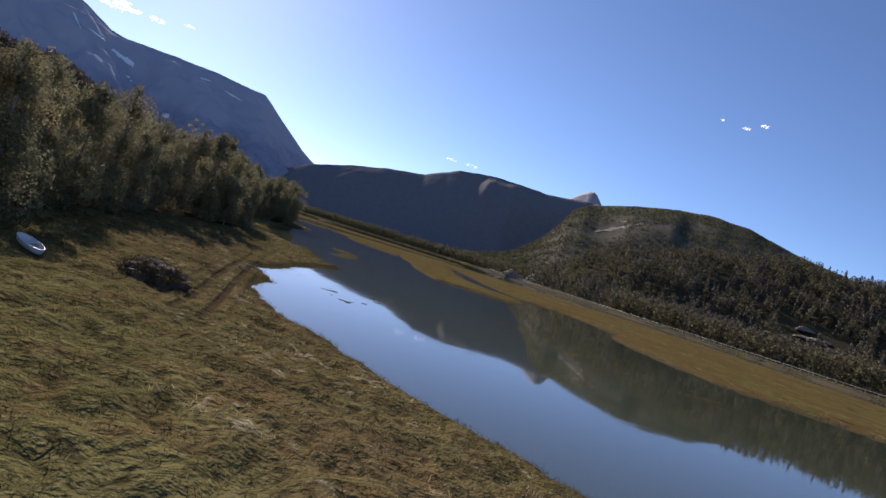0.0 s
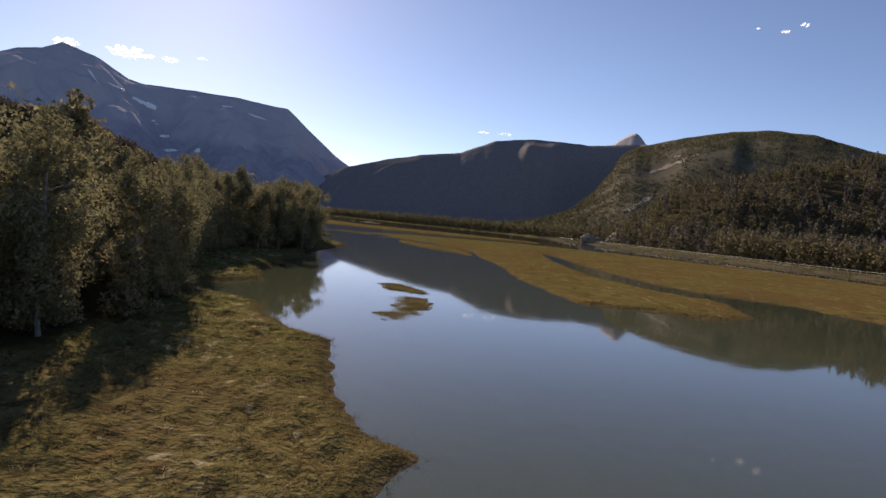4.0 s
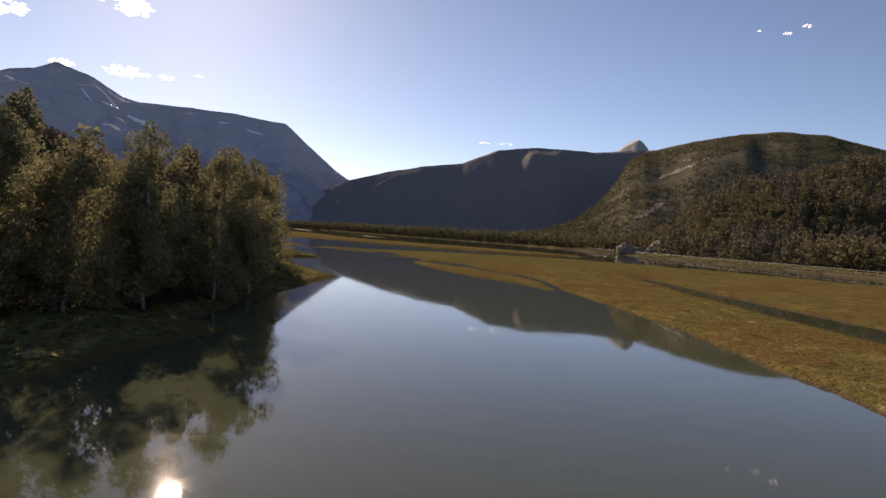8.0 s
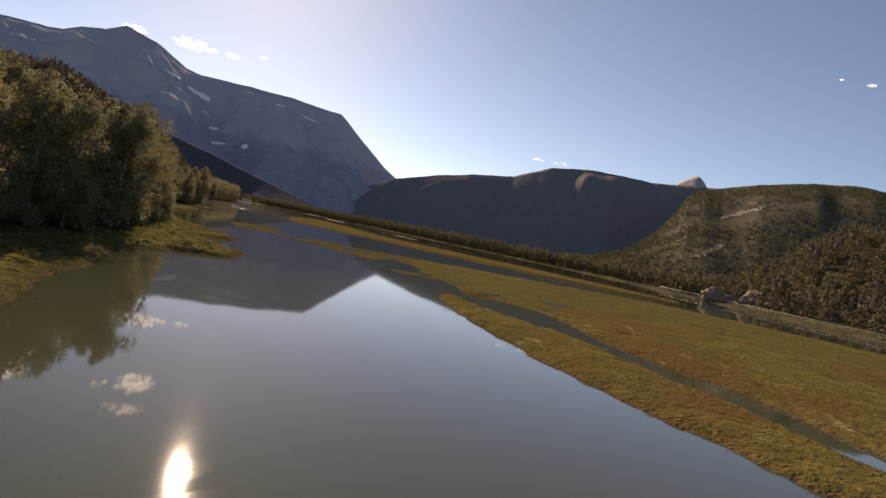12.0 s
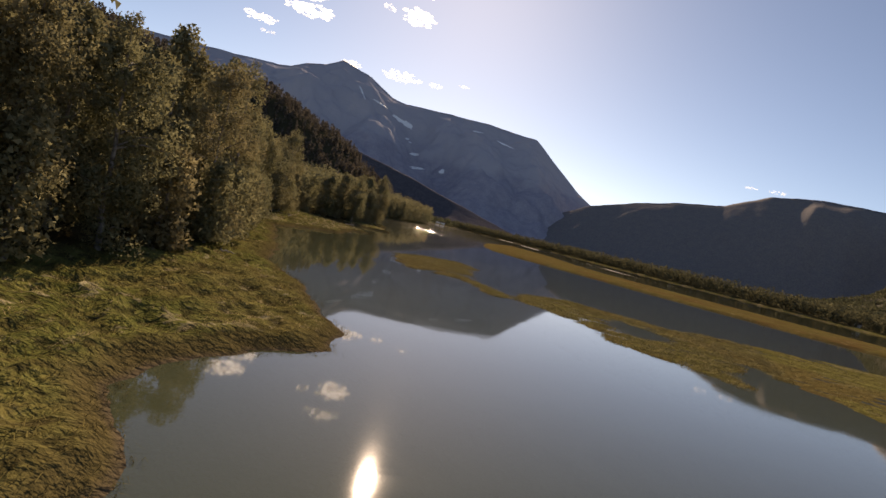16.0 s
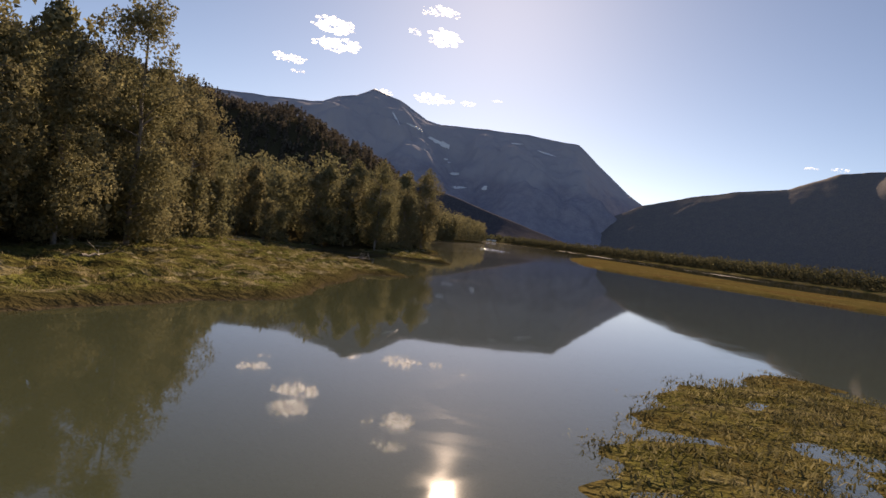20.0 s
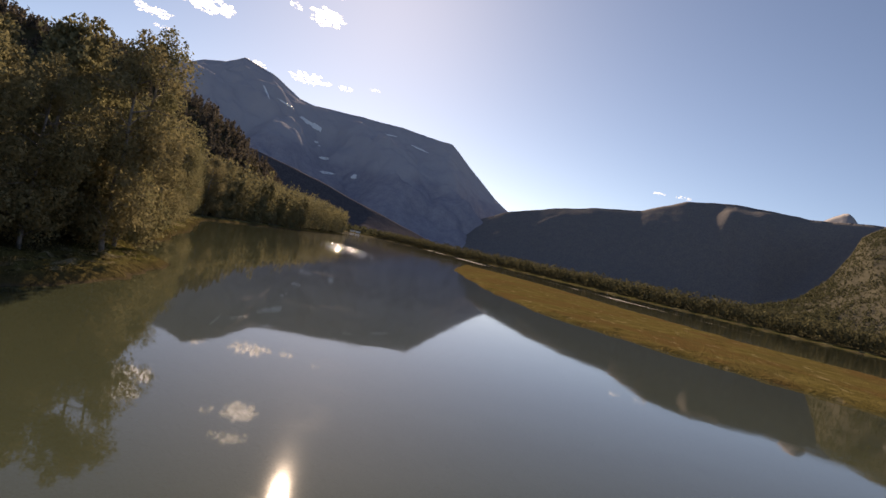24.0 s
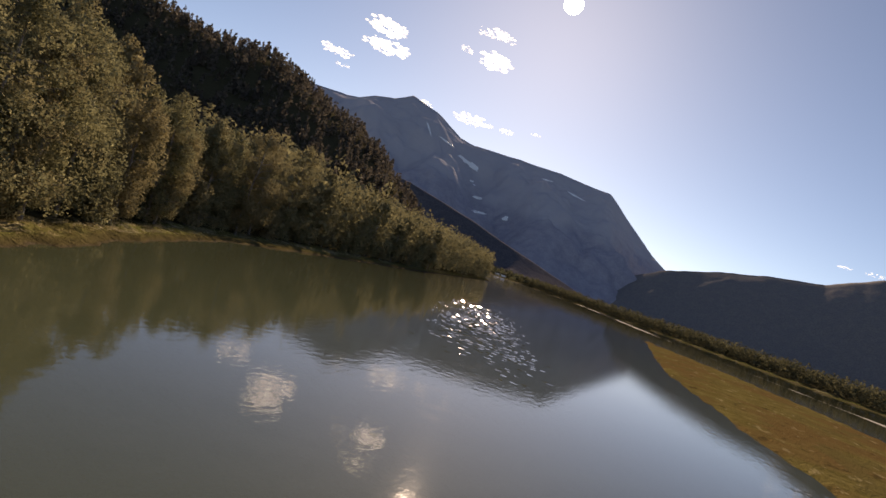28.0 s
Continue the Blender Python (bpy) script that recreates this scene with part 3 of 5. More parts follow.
gx, gy = spread(-13, 2, 0.3, -4600, 2.1, 1.06), spread(-48, 440, 0.46, -4600, 4600, 1.06)
gx = np.concatenate([gx[gx < 1.9], spread(2, 27, 0.55, 2.0, 4600, 1.06)])
GX, GY = np.meshgrid(gx, gy)
GX = GX + bank_x(gy)[:, None]
gz, g_shore, g_marsh, g_wood, g_hill = terrain(GX.ravel(), GY.ravel())
g_straw, _, g_track = bank_detail(GX.ravel(), GY.ravel(), g_shore)
g_shore = np.where((g_marsh > 0.3) & (g_marsh < 0.6), g_shore + 0.6, g_shore)
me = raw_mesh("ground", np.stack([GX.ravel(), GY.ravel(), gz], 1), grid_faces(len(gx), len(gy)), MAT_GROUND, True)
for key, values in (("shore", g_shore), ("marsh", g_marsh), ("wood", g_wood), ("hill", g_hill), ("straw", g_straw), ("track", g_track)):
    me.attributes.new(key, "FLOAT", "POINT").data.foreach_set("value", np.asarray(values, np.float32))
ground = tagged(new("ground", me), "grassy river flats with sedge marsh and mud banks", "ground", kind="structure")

wx, wy = spread(-200, 200, 100, -4500, 4500, 1.5), spread(-100, 900, 100, -4500, 4500, 1.5)
WX, WY = np.meshgrid(wx, wy)
me = raw_mesh("water", np.stack([WX.ravel(), WY.ravel(), np.zeros(WX.size)], 1), grid_faces(len(wx), len(wy)), MAT_WATER)
water = tagged(new("water", me), "calm grey-green river water mirroring mountains and sky", "river", kind="structure")


def polar_mountain(name, skyline, foot, crest, material, label, seed, rough, step=0.14, back=0.5, rows=70, power=1.35, spurs=(), shear=0.0, ragged=90.0, round_top=0.0):
    """A mountainside: skyline is (bearing, elevation); foot and crest are (bearing, distance)."""
    az = np.arange(skyline[0][0], skyline[-1][0], step)
    s, f, c = np.array(skyline, float), np.array(foot, float), np.array(crest, float)
    el = np.interp(az, s[:, 0], s[:, 1]) + 0.06 * fractal(az, az * 0, 0.9, 4, seed)
    r1 = np.interp(az, c[:, 0], c[:, 1])
    top = r1 * np.tan(np.radians(el)) + 7
    u = np.concatenate([np.linspace(0, 1, rows), np.linspace(1, 1 + back, 12)[1:]])
    U, A = np.meshgrid(u, np.radians(az), indexing="ij")
    low = np.interp(np.degrees(A) + shear * (1 - np.clip(U, 0, 1)), f[:, 0], f[:, 1]) + ragged * fractal(np.degrees(A), U, 0.35, 3, seed + 20)
    R = low + (r1 - low) * U
    X, Y = R * np.sin(A), R * np.cos(A)
    shape = np.where(U <= 1, (1 - round_top) * np.clip(U, 0, 1) ** power + round_top * np.sin(np.pi / 2 * np.clip(U, 0, 1)), 1 - 0.8 * (U - 1) / back)
    bulge = fractal(X, Y, 0.0022, 5, seed + 3) + 0.55 * np.abs(fractal(X * 1.3, Y * 1.3, 0.005, 4, seed + 8))
    edge = np.sin(np.pi * np.clip(U, 0, 1)) ** 0.8
    Z = top * shape + rough * bulge * edge - np.where(U <= 0.02, 6, 0)
    for a0, u0, a1, u1, high, wide in spurs:
        d, _ = line_distance(np.degrees(A) / wide, U * 3.0, [(a0 / wide, u0 * 3.0), (a1 / wide, u1 * 3.0)])
        Z = Z + high * np.exp(-d * d) * np.sin(np.pi * np.clip(U, 0, 1)) ** 1.3
    Z = np.where(U < 1, np.minimum(Z, (top - 7) / r1 * R * 0.985 + 5), Z)
    me = raw_mesh(name, np.stack([X.ravel(), Y.ravel(), Z.ravel()], 1), grid_faces(len(az), len(u)), material, True)
    return tagged(new(name, me), label, "mountain", kind="structure")


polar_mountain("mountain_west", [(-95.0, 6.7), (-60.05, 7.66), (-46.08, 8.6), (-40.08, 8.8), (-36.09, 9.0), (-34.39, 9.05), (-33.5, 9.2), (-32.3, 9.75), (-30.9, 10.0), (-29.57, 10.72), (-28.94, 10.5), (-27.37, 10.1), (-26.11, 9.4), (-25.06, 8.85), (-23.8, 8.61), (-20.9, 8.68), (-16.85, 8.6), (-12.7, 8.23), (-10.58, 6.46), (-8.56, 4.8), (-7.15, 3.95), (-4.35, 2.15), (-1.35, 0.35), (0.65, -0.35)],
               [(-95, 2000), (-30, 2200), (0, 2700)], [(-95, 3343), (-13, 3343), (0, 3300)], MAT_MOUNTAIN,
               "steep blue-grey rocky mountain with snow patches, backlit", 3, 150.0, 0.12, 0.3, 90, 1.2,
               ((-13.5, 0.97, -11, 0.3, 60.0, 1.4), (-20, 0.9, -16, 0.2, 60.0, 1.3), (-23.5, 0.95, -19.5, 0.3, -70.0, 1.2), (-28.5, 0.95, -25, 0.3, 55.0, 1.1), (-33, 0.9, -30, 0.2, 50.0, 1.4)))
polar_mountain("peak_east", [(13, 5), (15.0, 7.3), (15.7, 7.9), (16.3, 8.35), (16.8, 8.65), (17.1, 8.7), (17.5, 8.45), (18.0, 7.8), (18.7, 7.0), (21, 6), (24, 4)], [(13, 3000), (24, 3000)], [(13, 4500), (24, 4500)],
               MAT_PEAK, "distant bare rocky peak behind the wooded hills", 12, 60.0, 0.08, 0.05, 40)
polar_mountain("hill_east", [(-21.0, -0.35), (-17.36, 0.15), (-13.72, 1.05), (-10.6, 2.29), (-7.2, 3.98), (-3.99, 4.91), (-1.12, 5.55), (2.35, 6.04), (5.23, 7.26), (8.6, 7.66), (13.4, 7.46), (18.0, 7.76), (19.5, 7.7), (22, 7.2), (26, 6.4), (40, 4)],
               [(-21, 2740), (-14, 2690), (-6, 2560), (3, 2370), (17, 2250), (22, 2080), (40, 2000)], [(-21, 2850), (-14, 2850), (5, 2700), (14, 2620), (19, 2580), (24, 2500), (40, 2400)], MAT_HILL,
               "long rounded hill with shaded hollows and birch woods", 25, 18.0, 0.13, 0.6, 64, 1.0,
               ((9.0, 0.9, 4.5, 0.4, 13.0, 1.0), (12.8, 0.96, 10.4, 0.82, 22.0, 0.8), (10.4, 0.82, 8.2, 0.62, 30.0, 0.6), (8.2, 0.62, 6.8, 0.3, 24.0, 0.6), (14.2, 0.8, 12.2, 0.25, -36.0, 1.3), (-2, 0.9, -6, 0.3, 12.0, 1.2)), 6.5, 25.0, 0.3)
polar_mountain("hill_shoulder", [(5.6, -0.3), (7, 0.25), (9.5, 0.8), (12.05, 1.75), (14, 3.5), (15.4, 5.45), (16, 6.7), (17.2, 7.5), (18.4, 7.82), (21.1, 8.5), (24.5, 9.06), (27.1, 9.2), (30.3, 8.9), (34.2, 7.7), (40.1, 6.4), (60.1, 6.2), (95.1, 6.1)],
               [(5.6, 1660), (10, 1560), (14, 1440), (18, 1370), (26, 1340), (95, 1200)], [(5.6, 1740), (9.5, 1810), (12, 1900), (14, 2060), (15.4, 2250), (16, 2360), (18.4, 2580), (24, 2500), (30, 2420), (95, 2100)], MAT_SHOULDER,
               "sunlit olive hill shoulder with birch scrub, gullies and bare rock", 61, 16.0, 0.13, 0.6, 64, 1.0,
               ((27.6, 0.97, 25.4, 0.72, -13.0, 0.35), (24.5, 0.9, 21, 0.4, 12.0, 0.9), (31, 0.9, 27, 0.4, -16.0, 0.9)), 0.0, 20.0, 0.25)
polar_mountain("spur_west", [(-36, 4.2), (-30, 4.2), (-26, 3.8), (-22.3, 3.0), (-19.6, 2.25), (-17, 1.5), (-15.2, 1.0), (-12, 0.1)], [(-36, 1560), (-12, 1620)], [(-36, 1800), (-12, 1750)], MAT_SPUR,
               "dark wooded spur at the mountain's foot", 33, 12.0, 0.15, 0.4, 30)

# ---- trees ----


def leaflets(centers, size, rng):
    """Single three-cornered leaf sprays, hanging and turned at random."""
    n = len(centers)
    a = rng.normal(size=(n, 3)) * [1, 1, 0.8] + [0, 0, -0.35]
    a /= np.linalg.norm(a, axis=1)[:, None]
    b = np.cross(a, rng.normal(size=(n, 3)))
    b /= np.linalg.norm(b, axis=1)[:, None] + 1e-9
    s = (size * rng.uniform(0.6, 1.4, n))[:, None]
    v = np.stack([centers - a * s * 0.45 - b * s * 0.38, centers - a * s * 0.3 + b * s * 0.42, centers + a * s * 0.6], 1).reshape(-1, 3)
    return v, np.arange(3 * n).reshape(n, 3)


def tube(points, radii, sides=7):
    """A tapered round stem along points."""
    pts = np.array(points, float)
    n = len(pts)
    t = np.gradient(pts, axis=0)
    t /= np.linalg.norm(t, axis=1)[:, None]
    ref = np.where(np.abs(t[:, 2:3]) > 0.8, [[1.0, 0, 0]], [[0, 0, 1.0]])
    u = np.cross(t, ref)
    u /= np.linalg.norm(u, axis=1)[:, None]
    w = np.cross(t, u)
    ang = np.linspace(0, 2 * np.pi, sides, endpoint=False)
    ring = u[:, None, :] * np.cos(ang)[None, :, None] + w[:, None, :] * np.sin(ang)[None, :, None]
    v = (pts[:, None, :] + ring * np.array(radii)[:, None, None]).reshape(-1, 3)
    i = np.arange(n * sides).reshape(n, sides)
    f = np.stack([i[:-1], np.roll(i[:-1], -1, 1), np.roll(i[1:], -1, 1), i[1:]], -1).reshape(-1, 4)
    return v, f


def merge(pieces):
    vs, fs, o = [], [], 0
    for v, f in pieces:
        vs.append(v)
        fs.append(f + o)
        o += len(v)
    return np.concatenate(vs), np.concatenate(fs)


def birch(seed, height, leaves, leaf=0.25, bare=0.04):
    """A birch: crooked pale stem with limbs, and a ragged crown of drooping leaf clusters."""
    rng = np.random.default_rng(seed)
    lean = rng.normal(size=2) * 0.35
    hs = np.linspace(-0.3, height * 0.93, 9)
    stem = np.stack([lean[0] * (hs / height) ** 2 + rng.normal(size=9) * 0.07, lean[1] * (hs / height) ** 2 + rng.normal(size=9) * 0.07, hs], 1)
    wood = [tube(stem, np.interp(hs, [0, height], [0.15, 0.025]))]
    clumps, weights = [], []
    for k in range(38):
        u = rng.uniform(bare, 0.97)
        base = np.array([np.interp(u * height * 0.93, hs, stem[:, j]) for j in range(3)])
        reach = height * (0.045 + 0.155 * math.sin(math.pi * min(u * 0.9 + 0.12, 1)) ** 0.7) * rng.uniform(0.6, 1.2)
        ang = k * 2.4 + rng.normal() * 0.4
        out = np.array([math.cos(ang), math.sin(ang), 0.0])
        tip = base + out * reach + [0, 0, reach * rng.uniform(0.1, 0.6)]
        knee = base + (tip - base) * 0.5 + [0, 0, reach * 0.12]
        if k % 2 == 0:
            wood.append(tube([base, knee, tip], [0.05, 0.03, 0.012], 4))
        for s in (0.5, 0.95):
            clumps.append(base + (tip - base) * s + rng.normal(size=3) * 0.22 - [0, 0, 0.2 * s * s * reach])
            weights.append((0.32 + 0.21 * reach * s) * rng.uniform(0.8, 1.25))
    for k in range(10 if bare < 0.1 else 2):
        clumps.append(np.array([rng.normal() * 0.5, rng.normal() * 0.5, height * rng.uniform(0.06, 0.4)]))
        weights.append(0.8)
    for k in range(9):
        drop = height * 0.024 * k
        clumps.append(stem[-1] + [rng.normal() * 0.1 * (1 + k), rng.normal() * 0.1 * (1 + k), height * 0.04 - drop])
        weights.append(0.42 + 0.07 * k)
    clumps, weights = np.array(clumps), np.array(weights)
    which = rng.choice(len(clumps), leaves, p=weights / weights.sum())
    off = rng.normal(size=(leaves, 3))
    off /= np.linalg.norm(off, axis=1)[:, None]
    off *= (rng.uniform(0.3, 1.0, leaves) ** 0.45 * rng.choice([0.97, 1.3], leaves, p=[0.85, 0.15]))[:, None] * weights[which][:, None]
    off[:, 2] = off[:, 2] * 1.15 - 0.12
    pts = clumps[which] + off
    keep = pts[:, 2] > 0.25
    out = off / np.linalg.norm(off, axis=1)[:, None] + 0.2 * rng.normal(size=(leaves, 3)) + [0, 0, 0.25]
    out += 0.5 * (clumps[which] - [0, 0, height * 0.5]) / height
    out /= np.linalg.norm(out, axis=1)[:, None]
    return merge(wood), (*leaflets(pts[keep], leaf, rng), np.repeat(out[keep], 3, 0))


tree_kinds = []


def add_kind(seed, height, leaves, leaf, bare=0.04):
    (wv, wf), (cv, cf, cn) = birch(seed, height, leaves, leaf, bare)
    tree_kinds.append((raw_mesh("birch_trunk", wv, wf, MAT_BARK, True), raw_mesh("birch_crown", cv, cf, MAT_BIRCH, False, cn)))


for k, (h, n) in enumerate([(11.6, 7000), (11.0, 6800), (12.6, 7400), (10.2, 6400), (9.2, 5800), (11.4, 6800), (4.6, 3200)]):
    add_kind(100 + k, h, n, 0.26 if h > 5 else 0.2)
# finer leaves for the trees that overhang the narrows
for k, h in enumerate((11.6, 11.0, 12.6, 10.4)):
    add_kind(200 + k, h, 15000, 0.155)
# open birches with bare lower stems
for k, h in enumerate((11.8, 12.6, 11.0)):
    add_kind(300 + k, h, 7500, 0.15, 0.2)

firsts = {}


def plant_birch(x, y, z, kind, size, turn):
    m = Matrix.Translation((x, y, z)) @ Matrix.Rotation(turn, 4, "Z") @ Matrix.Diagonal((size, size, size * 1.02, 1))
    if kind not in firsts:
        root = tagged(new("birch_tree"), "open birch tree with pale bare lower stem at the wood's edge" if kind > 10 else "bushy olive-green birch tree leafed down to the grassy bank" if kind != 6 else "low leafy birch sapling at the edge of the wood",
                      "tree", "birches along the river bank")
        for part_name, data in zip(("trunk", "crown"), tree_kinds[kind]):
            new(part_name, data).parent = root
        root.matrix_basis = m
        firsts[kind] = root
        return root
    first, keep = firsts[kind], firsts[kind].matrix_basis.copy()
    first.matrix_basis = Matrix()
    made = copy_thing(first, m)
    first.matrix_basis = keep
    return made


def along_line(line, lo_y, hi_y, step, rng):
    """Places along a line with the direction to its left, which points inland."""
    pts = np.array([p[:2] for p in line], float)
    seg = np.hypot(*np.diff(pts, axis=0).T)
    s = np.concatenate([[0], np.cumsum(seg)])
    q = np.arange(0, s[-1], step) + rng.uniform(-0.35, 0.35, len(np.arange(0, s[-1], step))) * step
    x, y = np.interp(q, s, pts[:, 0]), np.interp(q, s, pts[:, 1])
    dx, dy = np.interp(q + 3, s, pts[:, 0]) - x, np.interp(q + 3, s, pts[:, 1]) - y
    n = np.hypot(dx, dy) + 1e-9
    ok = (y > lo_y) & (y < hi_y)
    return x[ok], y[ok], (-dy / n)[ok], (dx / n)[ok]


rng = np.random.default_rng(7)
spots = []
for inland, step, small in ((0.6, 3.7, 0.4), (4.2, 4.2, 0.0)):
    x, y, nx, ny = along_line(FOREST, -62, 560 if small else 470, step, rng)
    off = inland + rng.uniform(-0.8, 1.6, len(x))
    for a, b in zip(x + nx * off, y + ny * off):
        spots.append((a, b, small))
spots = np.array(spots)
zs, sh, _, _, _ = terrain(spots[:, 0], spots[:, 1])
for (x, y, small), z, s in zip(spots, zs, sh):
    kind = 6 if rng.uniform() < small else int(rng.integers(0, 6))
    front = small > 0
    if s > 0.8:
        if kind < 6 and front and -20 < y < 475:
            kind = 7 + kind % 4
        if kind < 6 and y < 52 and rng.uniform() < 0.6:
            kind = 11 + kind % 3
        low = 0.8 if 314 < y < 362 else 0.88 if y < 55 else 0.97 if y < 180 else 1.0
        plant_birch(x, y, z - 0.05, kind, rng.uniform(0.8, 1.08) * low, rng.uniform(0, 6.28))


def wood_stuff(name, xs, ys, zs, heights, material, label, seed, per_tree, leaf, spruce=False, slim=0.2):
    """A wood too deep to count: every tree a stem and a ragged crown, in one mesh."""
    r = np.random.default_rng(seed)
    n = len(xs)
    if spruce:
        u = r.uniform(0.08, 1.0, (n, per_tree))
        ang = r.uniform(0, 6.283, (n, per_tree))
        rad = ((1.02 - u) * slim * 0.9 + 0.02) * r.uniform(0.75, 1.25, (n, per_tree)) * np.sqrt(r.uniform(0.25, 1, (n, per_tree)))
        off = np.stack([rad * np.cos(ang), rad * np.sin(ang), u], -1)
        out = np.stack([np.cos(ang), np.sin(ang), np.full((n, per_tree), 0.45)], -1)
    else:
        # leaves gather in a few rounded clumps
        k = max(4, min(16, per_tree // 9))
        cu = (np.arange(k) + r.uniform(0.1, 0.9, (n, k))) / k * 0.86 + 0.1
        ca = np.arange(k) * 2.4 + r.uniform(0, 6.283, (n, 1)) + r.normal(size=(n, k)) * 0.4
        cr = slim * np.sin(np.pi * np.clip(cu * 0.88 + 0.1, 0, 1)) ** 0.6 * r.uniform(0.35, 0.9, (n, k))
        which = r.integers(0, k, (n, per_tree))
        cu, ca, cr = (np.take_along_axis(q, which, 1) for q in (cu, ca, cr))
        ball = r.normal(size=(n, per_tree, 3))
        ball /= np.linalg.norm(ball, axis=2)[:, :, None]
        size = (0.55 * slim * r.uniform(0.55, 1.0, (n, per_tree)))[:, :, None]
        off = np.stack([cr * np.cos(ca), cr * np.sin(ca), cu], -1) + ball * size
        off[:, :, 2] = np.maximum(off[:, :, 2], 0.05)
        out = ball + np.stack([0.6 * np.cos(ca), 0.6 * np.sin(ca), 1.2 * (cu - 0.4)], -1)
    pts = (np.stack([xs, ys, zs], -1)[:, None, :] + off * heights[:, None, None]).reshape(-1, 3)
    v, f = leaflets(pts, leaf * 1.15, r)
    out = out.reshape(-1, 3) + 0.25 * r.normal(size=(n * per_tree, 3))
    out /= np.linalg.norm(out, axis=1)[:, None]
    return tagged(new(name, raw_mesh(name, v, f, material, False, np.repeat(out, 3, 0))), label, "woods", kind="stuff")


# the depth of the wood behind the front rows
x, y, nx, ny = along_line(FOREST, -120, 716, 5.0, rng)
bx, by = [], []
for k in range(6):
    off = 8.5 + k * 4.5 + rng.uniform(-2, 2, len(x))
    bx.append(x + nx * off)
    by.append(y + ny * off)
bx, by = np.concatenate(bx), np.concatenate(by)
bz, bs, _, _, _ = terrain(bx, by)
keep = bs > 3
wood_stuff("birch_wood", bx[keep], by[keep], bz[keep], rng.uniform(9, 12.8, keep.sum()) * np.where((by[keep] > 314) & (by[keep] < 370), 0.8, np.where(by[keep] < 180, 0.92, 1.0)), MAT_FAR_BIRCH, "dense olive birch wood on the river's west bank", 51, 300, 0.4)
x, y, nx, ny = along_line(FOREST + [(-420, 1105)], 466, 1100, 4.2, rng)
bx = np.concatenate([x + nx * o for o in (1.0, 6.0, 11.0, 17.0)])
by = np.concatenate([y + ny * o for o in (1.0, 6.0, 11.0, 17.0)])
bz, bs, _, _, _ = terrain(bx, by)
wood_stuff("birch_wood", bx, by, bz, rng.uniform(10.5, 15, len(bx)), MAT_FAR_BIRCH, "birch wood edge along the far river bank", 52, 190, 0.6)
# the wood goes on behind, up to the ridge and beside the shore road
n = 9000
bx, by = rng.uniform(-420, -40, n), rng.uniform(-240, 760, n)
fd, _ = line_distance(bx, by, FOREST)
_, d = crest_height(bx, by, RIDGE, 215.0)
bz, bs, _, bw, _ = terrain(bx, by)
keep = (bw > 0.95) & (fd > 34) & (d > 205)
wood_stuff("birch_wood", bx[keep], by[keep], bz[keep], rng.uniform(7, 10.5, keep.sum()), MAT_FAR_BIRCH, "wide birch wood behind the river bank", 59, 20, 1.7, False, 0.33)
n = 5000
bx, by = rng.uniform(160, 420, n), rng.uniform(-300, 330, n)
dd, _ = line_distance(bx, by, DIKE)
_, d = crest_height(bx, by, KNOLL, 265.0)
bz, bs, _, _, _ = terrain(bx, by)
keep = (d > 278) & (bs > 14) & (dd > 20)
wood_stuff("birch_wood", bx[keep], by[keep], bz[keep], rng.uniform(7, 10.5, keep.sum()), MAT_KNOLL, "birch wood behind the shore road", 60, 22, 1.6, False, 0.33)
# woods on the valley floor beyond the bend
n = 3600
bx, by = rng.uniform(-1150, -330, n), rng.uniform(1010, 1700, n)
bz, bs, _, _, _ = terrain(bx, by)
keep = bs > 12
wood_stuff("birch_wood", bx[keep], by[keep], bz[keep], rng.uniform(7, 12, keep.sum()), MAT_KNOLL, "hazy birch wood on the far valley floor", 74, 14, 2.8, False, 0.4)
# dark spruce on the western ridge
n = 17000
x, y = rng.uniform(-720, -150, n), rng.uniform(150, 960, n)
_, d = crest_height(x, y, RIDGE, 215.0)
z, s, _, w, _ = terrain(x, y)
keep = (d < 222) & (s > 22) & (w > 0.9)
wood_stuff("spruce_wood", x[keep], y[keep], z[keep] - 0.5, rng.uniform(5, 8.5, keep.sum()), MAT_SPRUCE, "dark spruce forest covering the western ridge", 53, 32, 1.25, True, 0.26)
# the eastern knoll
n = 9500
x, y = rng.uniform(110, 620, n), rng.uniform(-250, 640, n)
_, d = crest_height(x, y, KNOLL, 265.0)
z, s, _, _, h = terrain(x, y)
dd, _ = line_distance(x, y, DIKE)
rocks = np.minimum(np.minimum(np.hypot(x - 114, y - 466), np.hypot(x - 134, y - 464)), np.hypot((x - 304) * 0.7, (y - 366) * 0.5) * 0.8)
keep = (s > 12) & (d < 285) & (dd > 9) & (rocks > 11) & (knoll_side(x, y) > -8)
pick = fractal(x, y, 0.02, 3, 88) + rng.uniform(-0.5, 0.5, n) < 0.0
wood_stuff("mixed_wood", x[keep & pick], y[keep & pick], z[keep & pick] - 0.4, rng.uniform(9, 14, (keep & pick).sum()), MAT_SPRUCE, "dark pine and spruce among birches on the knoll", 54, 70, 1.1, True, 0.2)
wood_stuff("mixed_wood", x[keep & ~pick], y[keep & ~pick], z[keep & ~pick] - 0.4, rng.uniform(8, 12.5, (keep & ~pick).sum()), MAT_KNOLL, "sunlit olive birches on the slope of the knoll", 55, 90, 1.0, False, 0.25)
x, y, nx, ny = along_line(DIKE, 60, 345, 4.5, rng)
bx = np.concatenate([x - nx * o for o in (11, 16)])
by = np.concatenate([y - ny * o for o in (11, 16)])
keep = fractal(bx, by, 0.02, 2, 93) > -0.1
